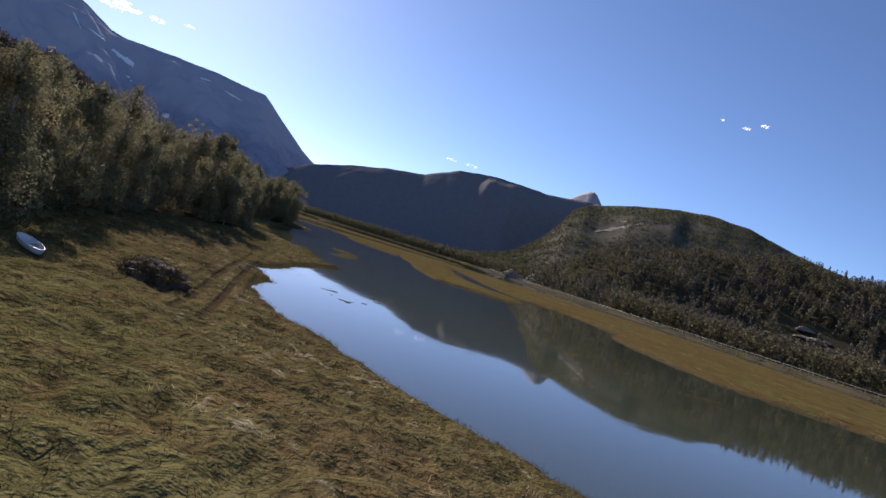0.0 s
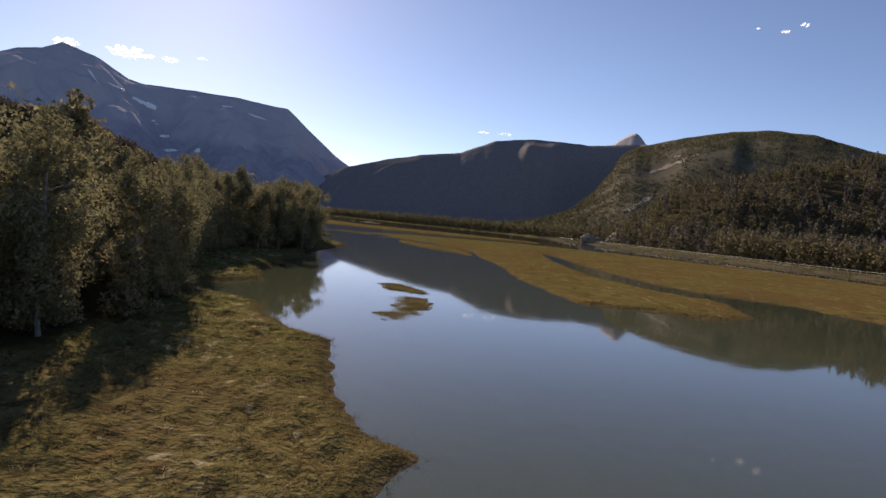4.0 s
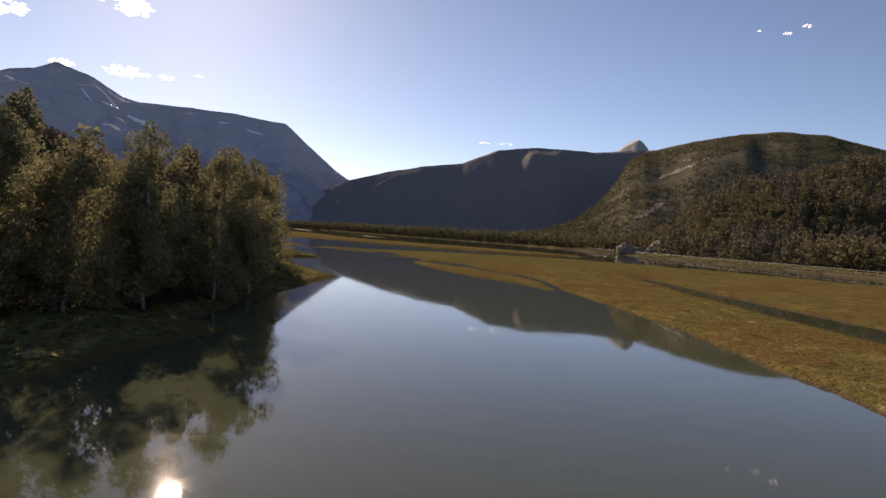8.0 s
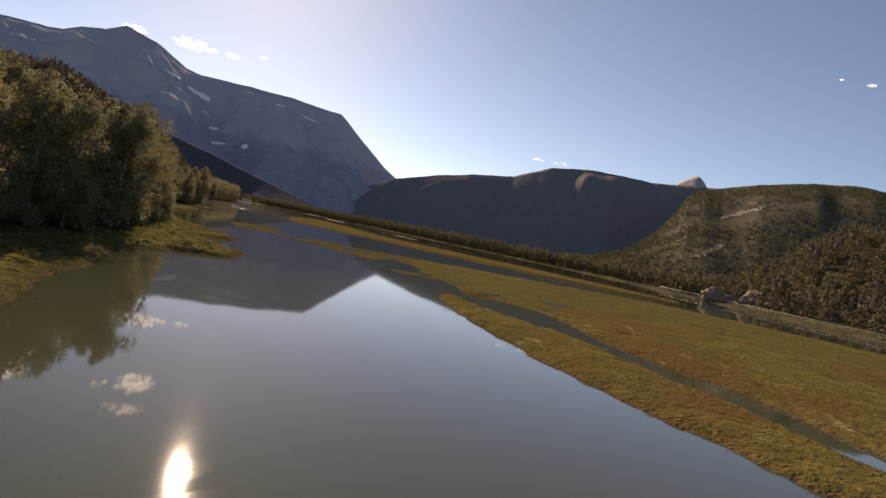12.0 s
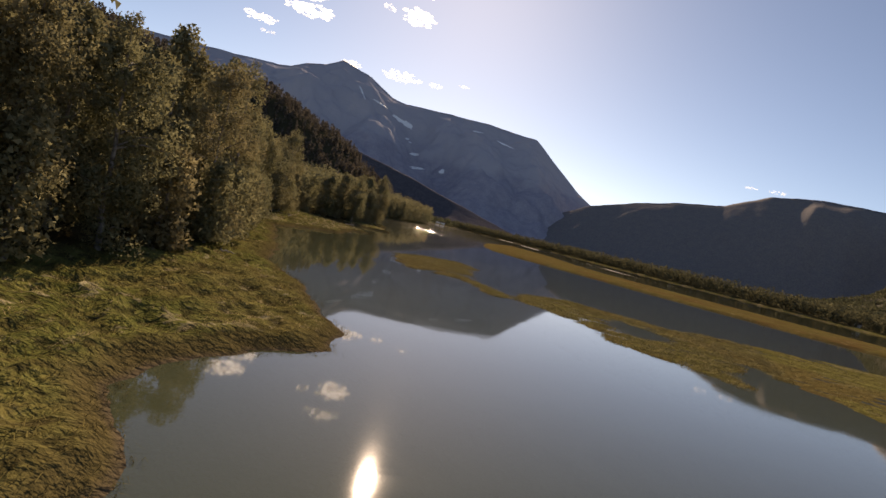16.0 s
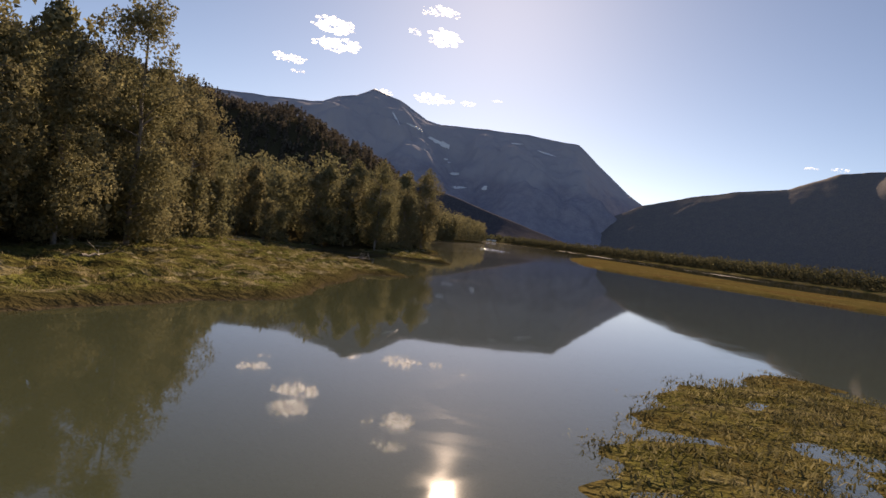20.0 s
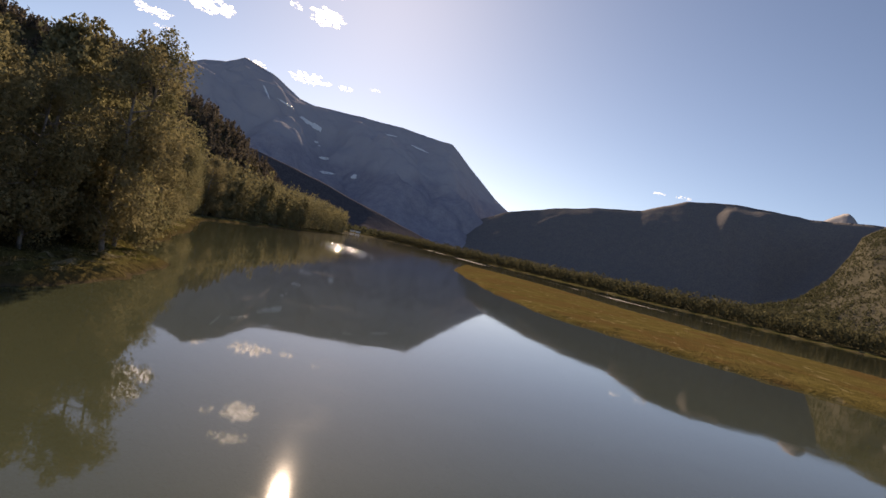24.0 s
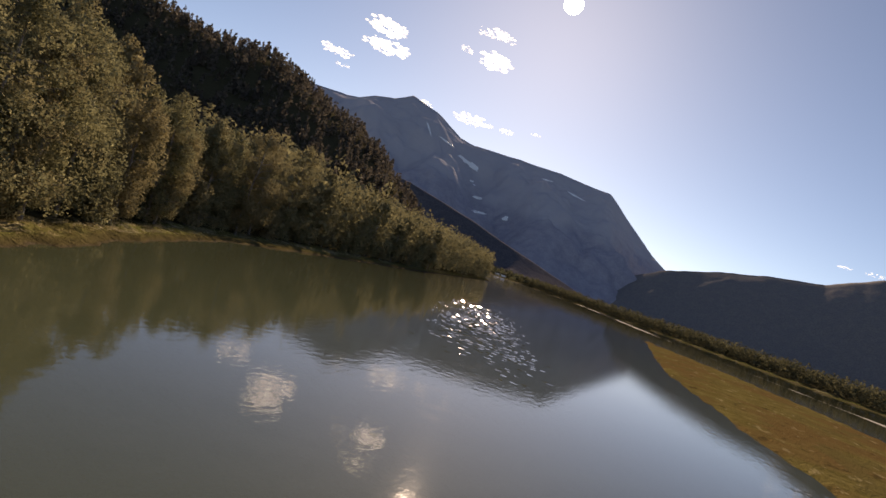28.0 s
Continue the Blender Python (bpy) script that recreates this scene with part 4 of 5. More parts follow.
bx, by = bx[keep], by[keep]
wood_stuff("birch_row", bx, by, terrain(bx, by)[0], rng.uniform(8, 13, len(bx)), MAT_KNOLL, "pale green birches beside the shore road", 57, 130, 0.9, False, 0.3)
# belt of birches along the far channel
belt = [(101, 500), (92, 560), (70, 625), (20, 700), (-40, 790), (-150, 990), (-380, 1250)]
x, y, nx, ny = along_line(belt, 400, 1300, 3.6, rng)
bx = np.concatenate([x - nx * o for o in (9, 14, 20, 28, 40)])
by = np.concatenate([y - ny * o for o in (9, 14, 20, 28, 40)])
bz, bs, _, _, _ = terrain(bx, by)
keep = bs > 2
wood_stuff("birch_belt", bx[keep], by[keep], bz[keep], rng.uniform(6, 12, keep.sum()), MAT_KNOLL, "low belt of birches along the far channel", 56, 60, 1.1, False, 0.32)

# birch scrub on the hillsides
for hill, n, lo, hi, high, seed in (("hill_shoulder", 30000, 4, 330, 62, 62),):
    data = bpy.data.objects[hill].data
    co = np.zeros(len(data.vertices) * 3, np.float32)
    data.vertices.foreach_get("co", co)
    co = co.reshape(75, -1, 3).astype(float)[:64]
    i, j = rng.integers(1, high, n), rng.integers(lo, hi, n)
    fu, fv = rng.uniform(size=(n, 1)), rng.uniform(size=(n, 1))
    p = (co[i, j] * (1 - fu) + co[i + 1, j] * fu) * (1 - fv) + (co[i, j + 1] * (1 - fu) + co[i + 1, j + 1] * fu) * fv
    keep = fractal(p[:, 0], p[:, 1], 0.012, 3, 95) + rng.uniform(-0.3, 0.3, n) > -0.2
    p = p[keep]
    wood_stuff("birch_scrub", p[:, 0], p[:, 1], p[:, 2] - 0.5, rng.uniform(4, 8, len(p)), MAT_KNOLL, "birch scrub scattered over the long hillside", seed, 8, 2.4, False, 0.35)

# ---- grass ----


def blades(xs, ys, zs, length, width, rng, flow, lay, per):
    """Tufts of bent blades combed along the flow."""
    n = len(xs) * per
    x, y, z = (np.repeat(v, per) for v in (xs, ys, zs))
    x, y = x + rng.normal(size=n) * 0.16, y + rng.normal(size=n) * 0.16
    ang = np.repeat(flow, per) + rng.normal(size=n) * 1.1
    ln = length * rng.uniform(0.6, 1.35, n)
    la = np.clip(lay + rng.normal(size=n) * 0.12, 0.1, 1.0)
    d = np.stack([np.cos(ang), np.sin(ang), np.zeros(n)], 1)
    side = np.stack([-np.sin(ang), np.cos(ang), np.zeros(n)], 1) * (width * rng.uniform(0.6, 1.4, n))[:, None]
    p0 = np.stack([x, y, np.maximum(z, -0.06) - 0.015], 1)
    p1 = p0 + d * (ln * la * 0.45)[:, None] + np.array([0, 0, 1.0]) * (ln * (1 - la * 0.8) * 0.55 + 0.04)[:, None]
    p2 = p1 + d * (ln * 0.55)[:, None] + np.array([0, 0, 1.0]) * (ln * (0.28 - 0.5 * la))[:, None]
    v = np.stack([p0 - side, p0 + side, p1 + side * 0.8, p1 - side * 0.8, p2 + side * 0.2, p2 - side * 0.2], 1).reshape(-1, 3)
    i = (np.arange(n) * 6)[:, None]
    f = np.concatenate([i + [[0, 1, 2, 3]], i + [[3, 2, 4, 5]]])
    return v, f


def grass_stuff(name, want, count, material, label, seed, length, width, lay, per, box=None):
    """Blades combed down from the tussock ridges, thickest near the waterline."""
    r = np.random.default_rng(seed)
    if box:
        x, y = r.uniform(box[0], box[1], count), r.uniform(box[2], box[3], count)
    else:
        y = r.uniform(-60, 440, count)
        x = bank_x(y) + 5 - 26 * r.uniform(0, 1, count) ** 1.25
    z, s, m, w, h = terrain(x, y)
    ok = want(x, y, s, m, w, r)
    x, y, z = x[ok], y[ok], z[ok]
    gx, gy = relief(x + 0.2, y) - relief(x - 0.2, y), relief(x, y + 0.2) - relief(x, y - 0.2)
    drift = 1.2 + 4.0 * fractal(x, y, 0.12, 2, seed)
    flow = np.arctan2(-gy * 2.2 + 0.35 * np.sin(drift), -gx * 2.2 + 0.35 * np.cos(drift))
    v, f = blades(x, y, z, length, width, r, flow, lay, per)
    up = np.repeat(np.stack([-gx * 2.0, -gy * 2.0, np.ones(len(x))], 1), per * 6, 0) + np.repeat(0.3 * r.normal(size=(len(x) * per, 3)), 6, 0)
    up /= np.linalg.norm(up, axis=1)[:, None]
    return tagged(new(name, raw_mesh(name, v, f, material, False, up)), label, "grass", kind="stuff")


def on_turf(s, m, w):
    return (m < 0.3) & (s > -0.2) & (w < 0.8)


def on_green(x, y, s, m, w, r):
    straw, rut, _ = bank_detail(x, y, s)
    return on_turf(s, m, w) & (straw < r.uniform(0.2, 0.8, len(x))) & (s > 1.0) & (rut < 0.45)


def on_straw(x, y, s, m, w, r):
    straw, rut, _ = bank_detail(x, y, s)
    return on_turf(s, m, w) & (straw > r.uniform(0.2, 0.8, len(x))) & (rut < 0.5)


def on_edge(x, y, s, m, w, r):
    return on_turf(s, m, w) & (s < r.uniform(0.6, 1.9, len(x)))


def on_low_island(x, y, s, m, w, r):
    return (m > 0.3) & (s > -0.3) & (s < 9) & (r.uniform(size=len(x)) < np.interp(s, [0, 3, 9], [1, 0.5, 0.2]))


grass_stuff("bank_grass", on_green, 90000, MAT_GRASS, "olive sedge grass combed flat along the bank", 61, 0.21, 0.007, 0.88, 7)
grass_stuff("bank_straw", on_straw, 90000, MAT_STRAW, "pale flattened straw among the green bank grass", 62, 0.27, 0.008, 0.9, 7)
grass_stuff("edge_sedge", on_edge, 70000, MAT_SEDGE, "brown wet sedge blades at the waterline", 68, 0.26, 0.006, 0.8, 7)
grass_stuff("marsh_grass", on_low_island, 18000, MAT_REED, "yellow-brown marsh sedge on low islands", 63, 0.22, 0.012, 0.8, 6, (-30, 55, 20, 300))


def on_islet(x, y, s, m, w, r):
    return (m > 0.3) & (m < 0.6) & (s > r.uniform(-0.45, 0.3, len(x)))


grass_stuff("shoal_grass", on_islet, 42000, MAT_REED, "low olive sedge growing out of the shallow shoals", 69, 0.2, 0.014, 0.82, 6, (-60, -18, 228, 298))
grass_stuff("shoal_grass", on_islet, 9000, MAT_REED, "low brown sedge growing out of the shallow shoals", 70, 0.2, 0.014, 0.82, 6, (-8, 0, 56, 88))
grass_stuff("water_weed", on_islet, 5000, MAT_SEDGE, "dark water weed breaking the calm surface", 72, 0.16, 0.012, 0.9, 5, (-7, 4, 4, 21))
grass_stuff("water_weed", on_islet, 9000, MAT_SEDGE, "brown weed on a mud shoal in the shallows", 73, 0.18, 0.014, 0.9, 5, (16, 46, 1, 31))

# ---- things ----
from mathutils.bvhtree import BVHTree


def part(name, data, parent, label=""):
    """One mesh object under a thing or a part."""
    ob = new(name, data)
    ob.parent = parent
    return tagged(ob, label)


def thing(name, m, label, category, group=""):
    ob = tagged(new(name), label, category, group)
    ob.matrix_basis = m
    return ob


def lump(seed, size, amount, material, name, subdivisions=3, freq=1.4):
    """A stone or clod: an uneven ball with a flattened foot."""
    bm = bmesh.new()
    bmesh.ops.create_icosphere(bm, subdivisions=subdivisions, radius=1.0)
    o = Vector((seed * 7.3, seed * 3.1, seed * 1.7))
    for v in bm.verts:
        k = 1 + amount * (noise.noise(v.co * freq + o) + 0.5 * noise.noise(v.co * freq * 2.7 + o) + 0.3 * noise.noise(v.co * freq * 6 + o))
        v.co = Vector((v.co.x * size[0] * k, v.co.y * size[1] * k, max(v.co.z * size[2] * k, -0.25 * size[2])))
    me = bpy.data.meshes.new(name)
    bm.to_mesh(me)
    bm.free()
    me.materials.append(material)
    me.polygons.foreach_set("use_smooth", [True] * len(me.polygons))
    return me


def height_at(x, y):
    return float(terrain(np.array([x]), np.array([y]))[0][0])


def cloud_material():
    m = Nodes("sunlit_glowing_cloud")
    n = m.noise(0.02, 4.0)
    c = m.mix(m.ramp(n, 0.3, 0.7), (0.86, 0.87, 0.90), (0.95, 0.95, 0.95))
    d = m.t.nodes.new("ShaderNodeBsdfDiffuse")
    m.link(c, d.inputs[0])
    tr = m.t.nodes.new("ShaderNodeBsdfTranslucent")
    m.link(c, tr.inputs[0])
    mx = m.t.nodes.new("ShaderNodeMixShader")
    mx.inputs[0].default_value = 0.75
    m.link(d.outputs[0], mx.inputs[1])
    m.link(tr.outputs[0], mx.inputs[2])
    # emission stands in for sunlight scattered through the cloud
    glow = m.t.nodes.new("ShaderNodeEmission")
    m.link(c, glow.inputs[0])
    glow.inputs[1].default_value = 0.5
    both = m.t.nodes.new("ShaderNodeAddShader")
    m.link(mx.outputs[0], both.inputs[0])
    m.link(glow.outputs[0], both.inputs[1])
    hole = m.t.nodes.new("ShaderNodeBsdfTransparent")
    wisp = m.t.nodes.new("ShaderNodeMixShader")
    m.link(m.ramp(m.noise(0.02, 6.0, 0.7), 0.4, 0.62), wisp.inputs[0])
    m.link(both.outputs[0], wisp.inputs[1])
    m.link(hole.outputs[0], wisp.inputs[2])
    return m.done(wisp.outputs[0])


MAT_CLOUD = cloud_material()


def cloud(seed, az, el, wide, tall, puffs, x=-40, y=200):
    """A small fair-weather cloud at a bearing and elevation, its size in degrees."""
    r = random.Random(seed)
    dist = 4650.0
    w, h = dist * math.tan(radians(wide)) / 2, dist * math.tan(radians(tall)) / 2
    bm = bmesh.new()
    for k in range(puffs):
        u = r.uniform(-1, 1)
        rad = h * r.uniform(0.28, 0.6) * (1 - 0.5 * abs(u))
        c = Vector((u * w * 0.8, r.uniform(-0.3, 0.3) * w, r.uniform(-0.45, 0.6) * h * (1 - abs(u))))
        made = bmesh.ops.create_icosphere(bm, subdivisions=3, radius=1.0)
        for v in made["verts"]:
            kk = 1 + 0.5 * noise.noise(v.co * 1.9 + Vector((k * 3.7, seed, 0))) + 0.35 * noise.noise(v.co * 4.5 + Vector((k, seed * 2.0, 5)))
            v.co = Vector((v.co.x * rad * 1.3 * kk, v.co.y * rad * kk, v.co.z * rad * (1.0 if v.co.z > 0 else 0.5) * kk)) + c
    for k in range(puffs * 12):
        a, e = r.uniform(0, 6.283), r.uniform(0.4, 1.1)
        rad = h * r.uniform(0.05, 0.2)
        c = Vector((math.cos(a) * w * e, r.uniform(-0.3, 0.3) * w, (0.1 + 0.75 * math.sin(a)) * h * e))
        made = bmesh.ops.create_icosphere(bm, subdivisions=2, radius=1.0)
        for v in made["verts"]:
            kk = 1 + 0.6 * noise.noise(v.co * 2.2 + Vector((k * 1.7, seed, 3)))
            v.co = Vector((v.co.x * rad * 1.8 * kk, v.co.y * rad * kk, v.co.z * rad * 0.8 * kk)) + c
    me = bpy.data.meshes.new("cloud")
    bm.to_mesh(me)
    bm.free()
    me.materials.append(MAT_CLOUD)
    for p in me.polygons:
        p.use_smooth = True
    a, e = radians(az), radians(el)
    ob = new("cloud", me)
    ob.matrix_basis = pose(dist * math.cos(e) * math.sin(a) + x, dist * math.cos(e) * math.cos(a) + y, dist * math.sin(e), 0, 0, -az)
    return tagged(ob, "small bright white cloud in the blue sky", "cloud", "small clouds over the mountain", "structure")


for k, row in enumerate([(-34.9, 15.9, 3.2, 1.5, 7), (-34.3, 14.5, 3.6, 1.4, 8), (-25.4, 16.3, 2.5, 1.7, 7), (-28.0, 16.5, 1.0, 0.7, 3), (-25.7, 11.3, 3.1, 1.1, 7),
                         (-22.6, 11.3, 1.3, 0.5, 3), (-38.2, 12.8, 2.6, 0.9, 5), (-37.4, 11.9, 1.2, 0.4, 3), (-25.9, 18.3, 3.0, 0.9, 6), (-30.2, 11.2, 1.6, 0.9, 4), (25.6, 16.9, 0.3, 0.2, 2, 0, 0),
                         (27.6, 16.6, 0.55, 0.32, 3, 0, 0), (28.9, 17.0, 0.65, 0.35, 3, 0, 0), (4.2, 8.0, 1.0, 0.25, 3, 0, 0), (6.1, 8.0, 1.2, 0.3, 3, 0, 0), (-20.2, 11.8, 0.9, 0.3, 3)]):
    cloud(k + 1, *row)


def draped(name, onto, az, el, wide, tall, turn, material, label, category, seed, lift, eye=(-56, 273, 3.2)):
    """A patch lying on a mountainside, found along bearings from the river; its size in degrees."""
    data = onto.data
    tree = BVHTree.FromPolygons([v.co[:] for v in data.vertices], [p.vertices[:] for p in data.polygons]) if onto.name not in TREES else TREES[onto.name]
    TREES[onto.name] = tree
    bm = bmesh.new()
    n, rings = 18, 4
    grid, eye = [], Vector(eye)
    for i in range(rings + 1):
        row = []
        for j in range(n):
            ang = 2 * math.pi * j / n
            ragged = 1 + 0.7 * noise.noise(Vector((math.cos(ang) * 1.8 + seed, math.sin(ang) * 1.8, seed * 0.7)))
            u, v = math.cos(ang) * wide / 2 * i / rings * ragged, math.sin(ang) * tall / 2 * i / rings * ragged
            a, e = radians(az + u * math.cos(turn) - v * math.sin(turn)), radians(el + u * math.sin(turn) + v * math.cos(turn))
            way = Vector((math.sin(a) * math.cos(e), math.cos(a) * math.cos(e), math.sin(e)))
            hit = tree.ray_cast(eye, way)[0]
            row.append(bm.verts.new(hit - way * lift) if hit else None)
        grid.append(row)
    for i in range(rings):
        for j in range(n):
            q = [grid[i][j], grid[i][(j + 1) % n], grid[i + 1][(j + 1) % n], grid[i + 1][j]]
            if all(q):
                bm.faces.new(q)
    me = bpy.data.meshes.new(name)
    bm.to_mesh(me)
    bm.free()
    me.materials.append(material)
    return tagged(new(name, me), label, category, category + "es")


TREES = {}
west, shoulder = bpy.data.objects["mountain_west"], bpy.data.objects["hill_shoulder"]
for k, row in enumerate([(-25.3, 8.0, 1.3, 0.28, -0.35), (-24.4, 7.75, 0.9, 0.5, -0.5), (-24.2, 6.54, 0.4, 0.16, 0.1), (-23.9, 6.3, 0.25, 0.12, 0.0), (-23.3, 5.37, 0.9, 0.24, 0.0), (-22.7, 4.24, 1.3, 0.24, 0.1),
                         (-20.46, 4.45, 0.5, 0.35, 0.6), (-15.4, 8.0, 1.7, 0.12, -0.2), (-27.2, 8.95, 1.6, 0.13, -0.3), (-18.2, 8.6, 1.0, 0.1, 0.0), (-29.0, 9.5, 1.2, 0.14, -0.9)]):
    draped("snow_patch", west, *row, MAT_SNOW, "old white snow patch on the grey mountainside", "snow patch", k * 3.3 + 1, 5.0)
for k, row in enumerate([(18.4, 2.65, 1.5, 0.4, 0.5), (19.35, 3.35, 1.0, 0.35, 0.5), (18.7, 4.3, 0.6, 0.2, 0.5), (20.8, 6.35, 1.2, 0.3, 0.4), (21.9, 6.85, 1.2, 0.28, 0.4), (22.9, 7.35, 0.9, 0.2, 0.4), (19.7, 5.85, 0.9, 0.22, 0.4), (21.4, 7.2, 0.6, 0.15, 0.3)]):
    draped("scree_patch", shoulder, *row, MAT_SCREE, "pale brownish bare rock and scree on the hillside", "scree patch", k * 2.1 + 40, 3.0, (-6.9, 80, 6.3))

# rock outcrops at the knoll's foot
for k, (x, y, sx, sy, sz, turn) in enumerate([(114, 466, 8, 6, 4.6, 20), (134, 464, 9, 6.5, 6.0, -15), (306, 384, 7, 6, 2.6, 40), (305, 366, 9, 7, 2.2, -20), (304, 348, 7, 6, 1.8, 10), (298, 374, 5, 5, 1.6, 60)]):
    ob = tagged(new("rock_outcrop", lump(k + 4, (sx, sy, sz), 0.45, MAT_ROCK, "rock_outcrop", 4)), "pale grey rock outcrop beside the shore road" if k < 2 else "pale bare rock among the trees of the knoll", "rock", "rock outcrops")
    ob.matrix_basis = pose(x, y, height_at(x, y) - 0.2, 0, 0, turn)

# riprap along the dike
rng = np.random.default_rng(90)
x, y, nx, ny = along_line(DIKE, -300, 600, 1.1, rng)
sv, sf = [], []
ico = lump(2, (1, 1, 0.8), 0.35, MAT_ROCK, "stone_shape", 1)
iv = np.array([v.co[:] for v in ico.vertices])
jf = np.array([p.vertices[:] for p in ico.polygons])
for row in range(2):
    off = 3.6 + row * 1.2
    px, py = x + nx * off + rng.normal(size=len(x)) * 0.3, y + ny * off + rng.normal(size=len(x)) * 0.3
    pz = terrain(px, py)[0]
    for a, b, c in zip(px, py, pz):
        t = rng.uniform(0, 6.28)
        q = iv * rng.uniform(0.18, 0.45)
        sv.append(np.stack([q[:, 0] * math.cos(t) - q[:, 1] * math.sin(t) + a, q[:, 0] * math.sin(t) + q[:, 1] * math.cos(t) + b, q[:, 2] + c + 0.15], 1))
        sf.append(jf + len(iv) * len(sf))
tagged(new("riprap", raw_mesh("riprap", np.concatenate(sv), np.concatenate(sf), plain_material("dark_riprap", (0.12, 0.10, 0.085), (0.24, 0.21, 0.18), 0.6, 0.9, 0.6, 0.1))), "row of pale boulders along the shore road", "boulders", kind="stuff")

# guard rail on the shore road
MAT_RAIL = plain_material("galvanised_steel", (0.26, 0.25, 0.24), (0.36, 0.35, 0.34), 0.8, 0.5, 0.1, 0.5)
rail = thing("guard_rail", Matrix(), "thin grey steel guard rail along the shore road", "guard rail")
x, y, nx, ny = along_line(DIKE, 60, 520, 4.0, np.random.default_rng(3))
z = terrain(x + nx * 1.2, y + ny * 1.2)[0]
beam = [(a, b, c + 0.7) for a, b, c in zip(x + nx * 1.2, y + ny * 1.2, z)]
part("beam", raw_mesh("beam", *tube(beam, [0.08] * len(beam), 6), MAT_RAIL, True), rail)
post = raw_mesh("post", *tube([(0, 0, -0.3), (0, 0, 0.2), (0, 0, 0.72)], [0.08, 0.08, 0.08], 6), MAT_RAIL)
for a, b, c in beam:
    part("post", post, rail).location = (a, b, c - 0.72)

# upturned earth with roots
mound = thing("earth_mound", pose(-7.9, -10.4, height_at(-7.9, -10.4), 0, 0, 25), "dark upturned peat mound with roots and straw on the bank", "mound")
MAT_PEAT = plain_material("dry_peat_with_roots", (0.08, 0.054, 0.046), (0.18, 0.128, 0.105), 3.0, 0.95, 0.9, 0.1)
part("soil", lump(11, (1.4, 2.5, 0.68), 0.34, MAT_PEAT, "soil", 5, 1.7), mound)
r = random.Random(5)
for k in range(8):
    a, h = r.uniform(0, 6.28), r.uniform(0.2, 0.6)
    p = Vector((math.cos(a) * 1.25, math.sin(a) * 2.2, h * 0.7))
    q = p + Vector((math.cos(a) * 0.5, math.sin(a) * 0.5, r.uniform(-0.25, 0.1)))
    w = q + Vector((r.uniform(-0.4, 0.4), r.uniform(-0.4, 0.4), r.uniform(-0.5, 0.3)))
    v, f = tube([p * 0.75, q, w], [0.06, 0.035, 0.012], 5)
    part("root", raw_mesh("root", v, f, MAT_DRIFT, True), mound)

q = np.array([v.co[:] for v in bpy.data.objects["soil"].data.vertices])
q = q[(q[:, 2] > 0.1)]
r2 = np.random.default_rng(8)
q = q[r2.integers(0, len(q), 420)]
v, f = blades(q[:, 0], q[:, 1], q[:, 2], 0.3, 0.014, r2, np.arctan2(q[:, 1], q[:, 0]), 0.85, 5)
part("sod", raw_mesh("sod", v, f, MAT_SEDGE), mound, "torn brown turf hanging on the soil")

# small white dinghy pulled up on the grass
boat = thing("dinghy", pose(-11.9, -13.9, height_at(-11.9, -13.9) + 0.2, 4, 8, -36) @ Matrix.Diagonal((0.75, 0.55, 0.6, 1)), "small white plastic dinghy lying on the grassy bank", "boat")


def hull(scale, drop, rows=13, cols=9):
    v = []
    for i in range(rows):
        u = i / (rows - 1) * 2 - 1
        half = 0.62 * (1 - abs(u) ** 2.6) ** 0.6 * scale + 0.02
        keel = -0.28 + 0.2 * abs(u) ** 3 + drop
        for j in range(cols):
            s = j / (cols - 1) * 2 - 1
            v.append((u * 1.35 * scale, math.sin(s * math.pi / 2) * half, keel + (0.26 - keel) * abs(s) ** 2.2))
    i = np.arange(rows * cols).reshape(rows, cols)
    return np.array(v), np.stack([i[:-1, :-1], i[:-1, 1:], i[1:, 1:], i[1:, :-1]], -1).reshape(-1, 4)


inner, outer = hull(0.95, 0.05), hull(1.0, 0.0)
part("hull", raw_mesh("hull", *merge([outer, (inner[0], inner[1][:, ::-1])]), MAT_WHITE, True), boat)
edge = [(math.cos(a) * 1.36, math.sin(a) * 0.6, 0.265) for a in np.linspace(0, 2 * math.pi, 33)]
part("gunwale", raw_mesh("gunwale", *tube(edge, [0.045] * 33, 6), MAT_WHITE, True), boat, "rounded white rim")
bm = bmesh.new()
bmesh.ops.create_cube(bm, size=1.0, matrix=Matrix.Diagonal((0.26, 1.05, 0.04, 1)))
bmesh.ops.bevel(bm, geom=list(bm.edges), offset=0.01, segments=1, affect="EDGES")
seat = bpy.data.meshes.new("thwart")
bm.to_mesh(seat)
bm.free()
seat.materials.append(MAT_DRIFT)
part("thwart", seat, boat, "weathered wooden seat board").location = (0.1, 0, 0.1)


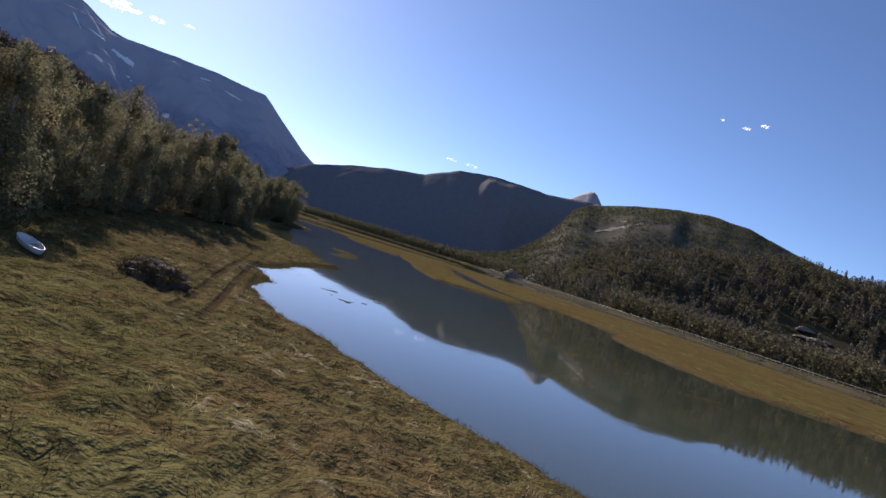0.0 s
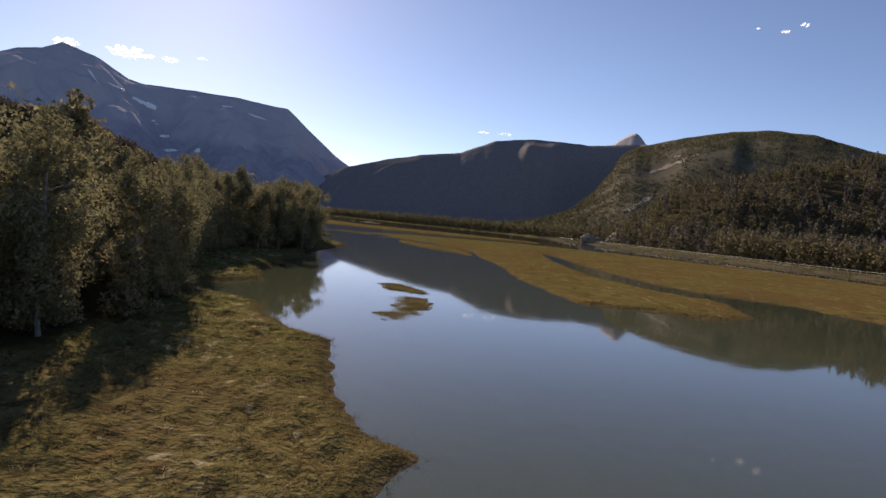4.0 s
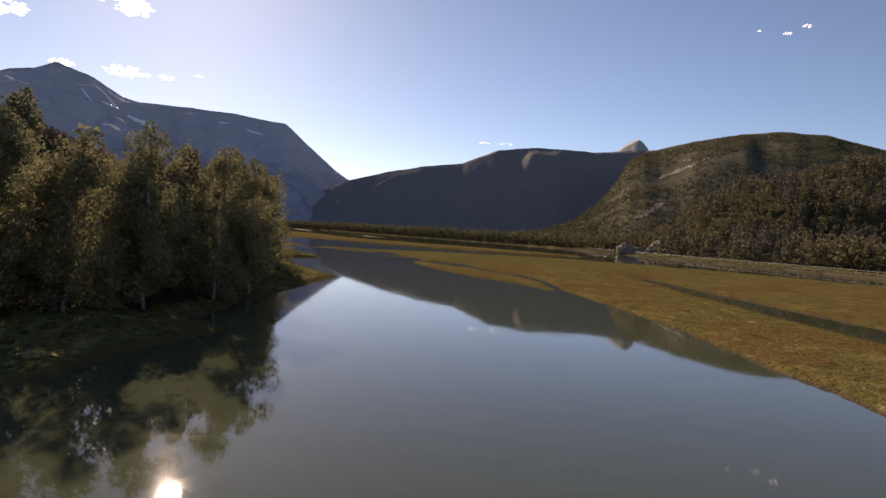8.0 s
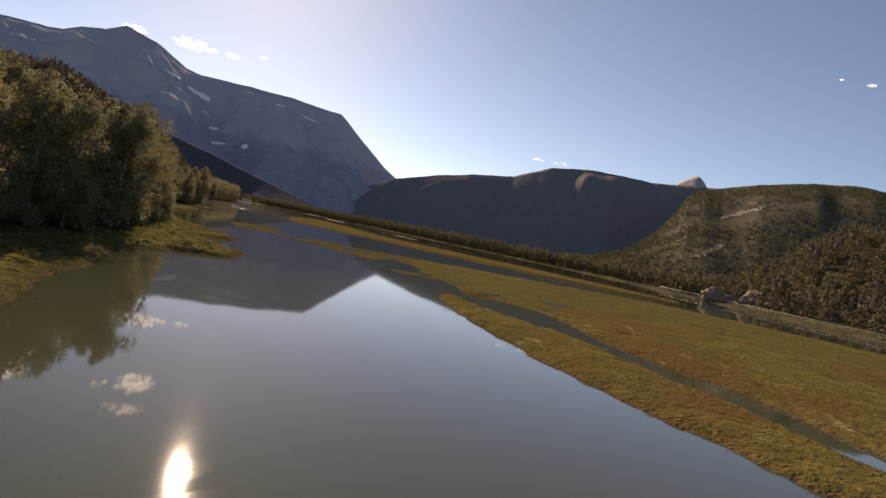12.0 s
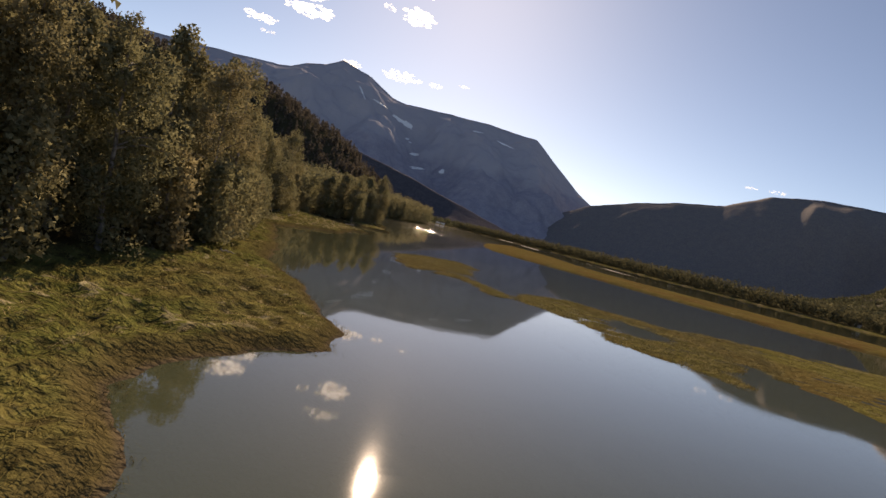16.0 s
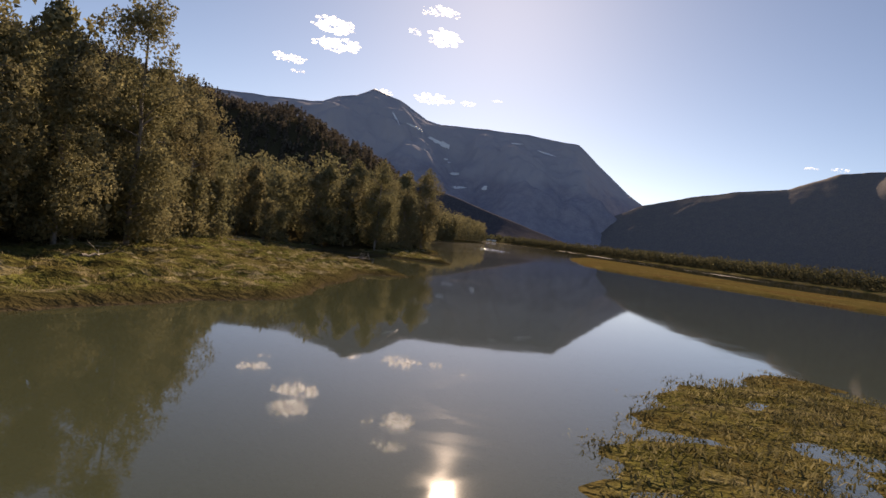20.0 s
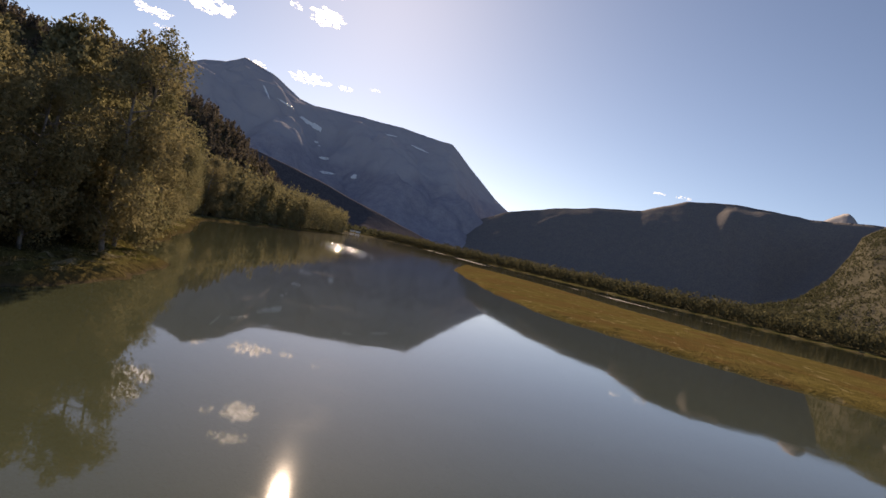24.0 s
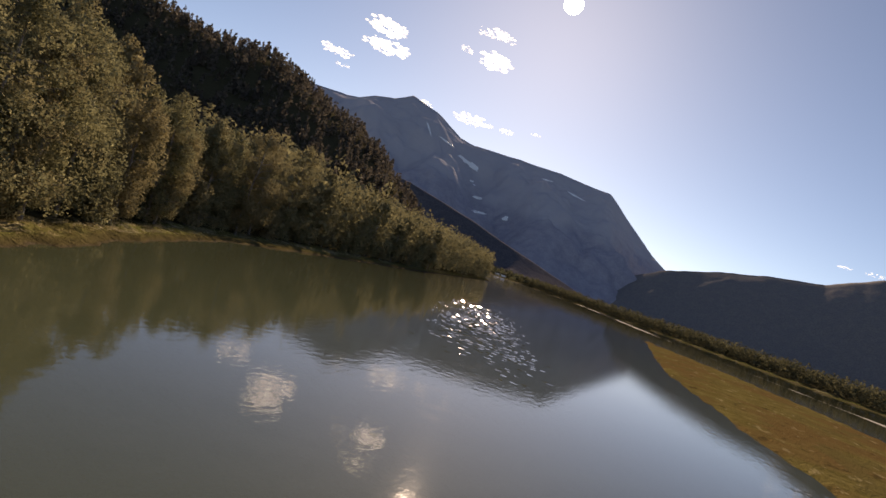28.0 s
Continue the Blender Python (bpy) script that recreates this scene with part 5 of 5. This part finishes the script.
def driftwood(x, y, turn, length, twigs, seed, label):
    r = random.Random(seed)
    log = thing("driftwood", pose(x, y, height_at(x, y) + 0.12, 0, 0, turn), label, "driftwood", "driftwood on the bank")
    pts = [Vector((length * (k / 6 - 0.5), r.uniform(-0.05, 0.05) * length, 0.05 + r.uniform(0, 0.12))) for k in range(7)]
    v, f = tube(pts, [0.06 - 0.006 * k for k in range(7)], 7)
    part("stem", raw_mesh("stem", v, f, MAT_DRIFT, True), log)
    for k in range(twigs):
        p = pts[r.randrange(1, 7)]
        d = Vector((r.uniform(-0.3, 0.6), r.uniform(-0.7, 0.7), r.uniform(0.1, 0.6)))
        v, f = tube([p, p + d * 0.5, p + d + Vector((0, 0, r.uniform(-0.1, 0.2)))], [0.02, 0.013, 0.005], 5)
        part("twig", raw_mesh("twig", v, f, MAT_DRIFT, True), log)
    return log


driftwood(-80.2, 314.2, 72, 2.3, 9, 1, "bleached fallen branch with twigs on flattened straw")
driftwood(-50.2, 242.6, 20, 0.9, 0, 2, "short pale driftwood log on the grass")
driftwood(-77.5, 290.5, 110, 1.6, 3, 3, "grey driftwood stick lying on the bank")
driftwood(-33.5, 213.5, 60, 1.4, 2, 4, "grey driftwood stick lying on the bank")
driftwood(-89.8, 311.7, 35, 1.5, 0, 6, "pale barkless log lying on the green bank")
driftwood(-6.5, 5.5, 40, 1.2, 2, 5, "grey driftwood stick lying on the bank")


def cabin(x, y, turn, size, label):
    z = height_at(x, y)
    house = thing("cabin", pose(x, y, z, 0, 0, turn), label, "cabin", "cabins on the far shore")
    w, d, h = size
    bm = bmesh.new()
    bmesh.ops.create_cube(bm, size=1.0, matrix=Matrix.Translation((0, 0, h / 2)) @ Matrix.Diagonal((w, d, h, 1)))
    bmesh.ops.bevel(bm, geom=list(bm.edges), offset=0.03, segments=1, affect="EDGES")
    me = bpy.data.meshes.new("wall")
    bm.to_mesh(me)
    bm.free()
    me.materials.append(MAT_WHITE)
    part("wall", me, house)
    e, t = w / 2 + 0.3, d / 2 + 0.3
    v = np.array([(-e, -t, h - 0.1), (e, -t, h - 0.1), (e, 0, h + 1.4), (-e, 0, h + 1.4), (-e, t, h - 0.1), (e, t, h - 0.1)])
    v = np.concatenate([v, v + [0, 0, 0.15]])
    f = [[0, 1, 2, 3], [3, 2, 5, 4], [6, 9, 8, 7], [9, 10, 11, 8], [0, 6, 7, 1], [4, 5, 11, 10]]
    part("roof", raw_mesh("roof", v, f, MAT_SOIL), house, "dark gable roof")
    g = np.array([(-w / 2, -d / 2, h), (-w / 2, d / 2, h), (-w / 2, 0, h + 1.35), (w / 2, -d / 2, h), (w / 2, d / 2, h), (w / 2, 0, h + 1.35)])
    part("gable", raw_mesh("gable", g, [[0, 2, 1], [3, 4, 5]], MAT_WHITE), house)


cabin(-398, 1262, 20, (7, 5, 2.6), "small white cabin with dark roof by the water")
cabin(-412, 1275, 35, (6, 5, 2.5), "small white cabin with dark roof by the water")
cabin(79, 633, 30, (3, 2.4, 1.7), "small white boathouse on the far shore")


# pale sandbars along the far channel
def sandbar(line, wide, seed, label):
    r = np.random.default_rng(seed)
    x, y, nx, ny = along_line(line, 400, 1300, 2.5, r)
    v = []
    for k, s in enumerate((-1.0, -0.5, 0.0, 0.5, 1.0)):
        half = wide * np.clip(0.35 + 2.8 * vnoise(y * 0.018, y * 0, seed) + 0.9 * vnoise(y * 0.09, x * 0, seed + 1), 0.04, 2.0)
        v.append(np.stack([x + nx * half * s, y + ny * half * s, 0.2 * np.minimum(half / wide, 1) - 0.24 * s * s + 0.05 * vnoise(x, y, seed + k)], 1))
    v = np.stack(v, 1)
    i = np.arange(v.shape[0] * 5).reshape(-1, 5)
    f = np.stack([i[:-1, :-1], i[:-1, 1:], i[1:, 1:], i[1:, :-1]], -1).reshape(-1, 4)
    return tagged(new("sandbar", raw_mesh("sandbar", v.reshape(-1, 3), f, MAT_SAND, True)), label, "sandbar", "sandbars in the far channel", "structure")


sandbar(SANDBAR, 2.6, 5, "long pale sandbar in the far river channel")
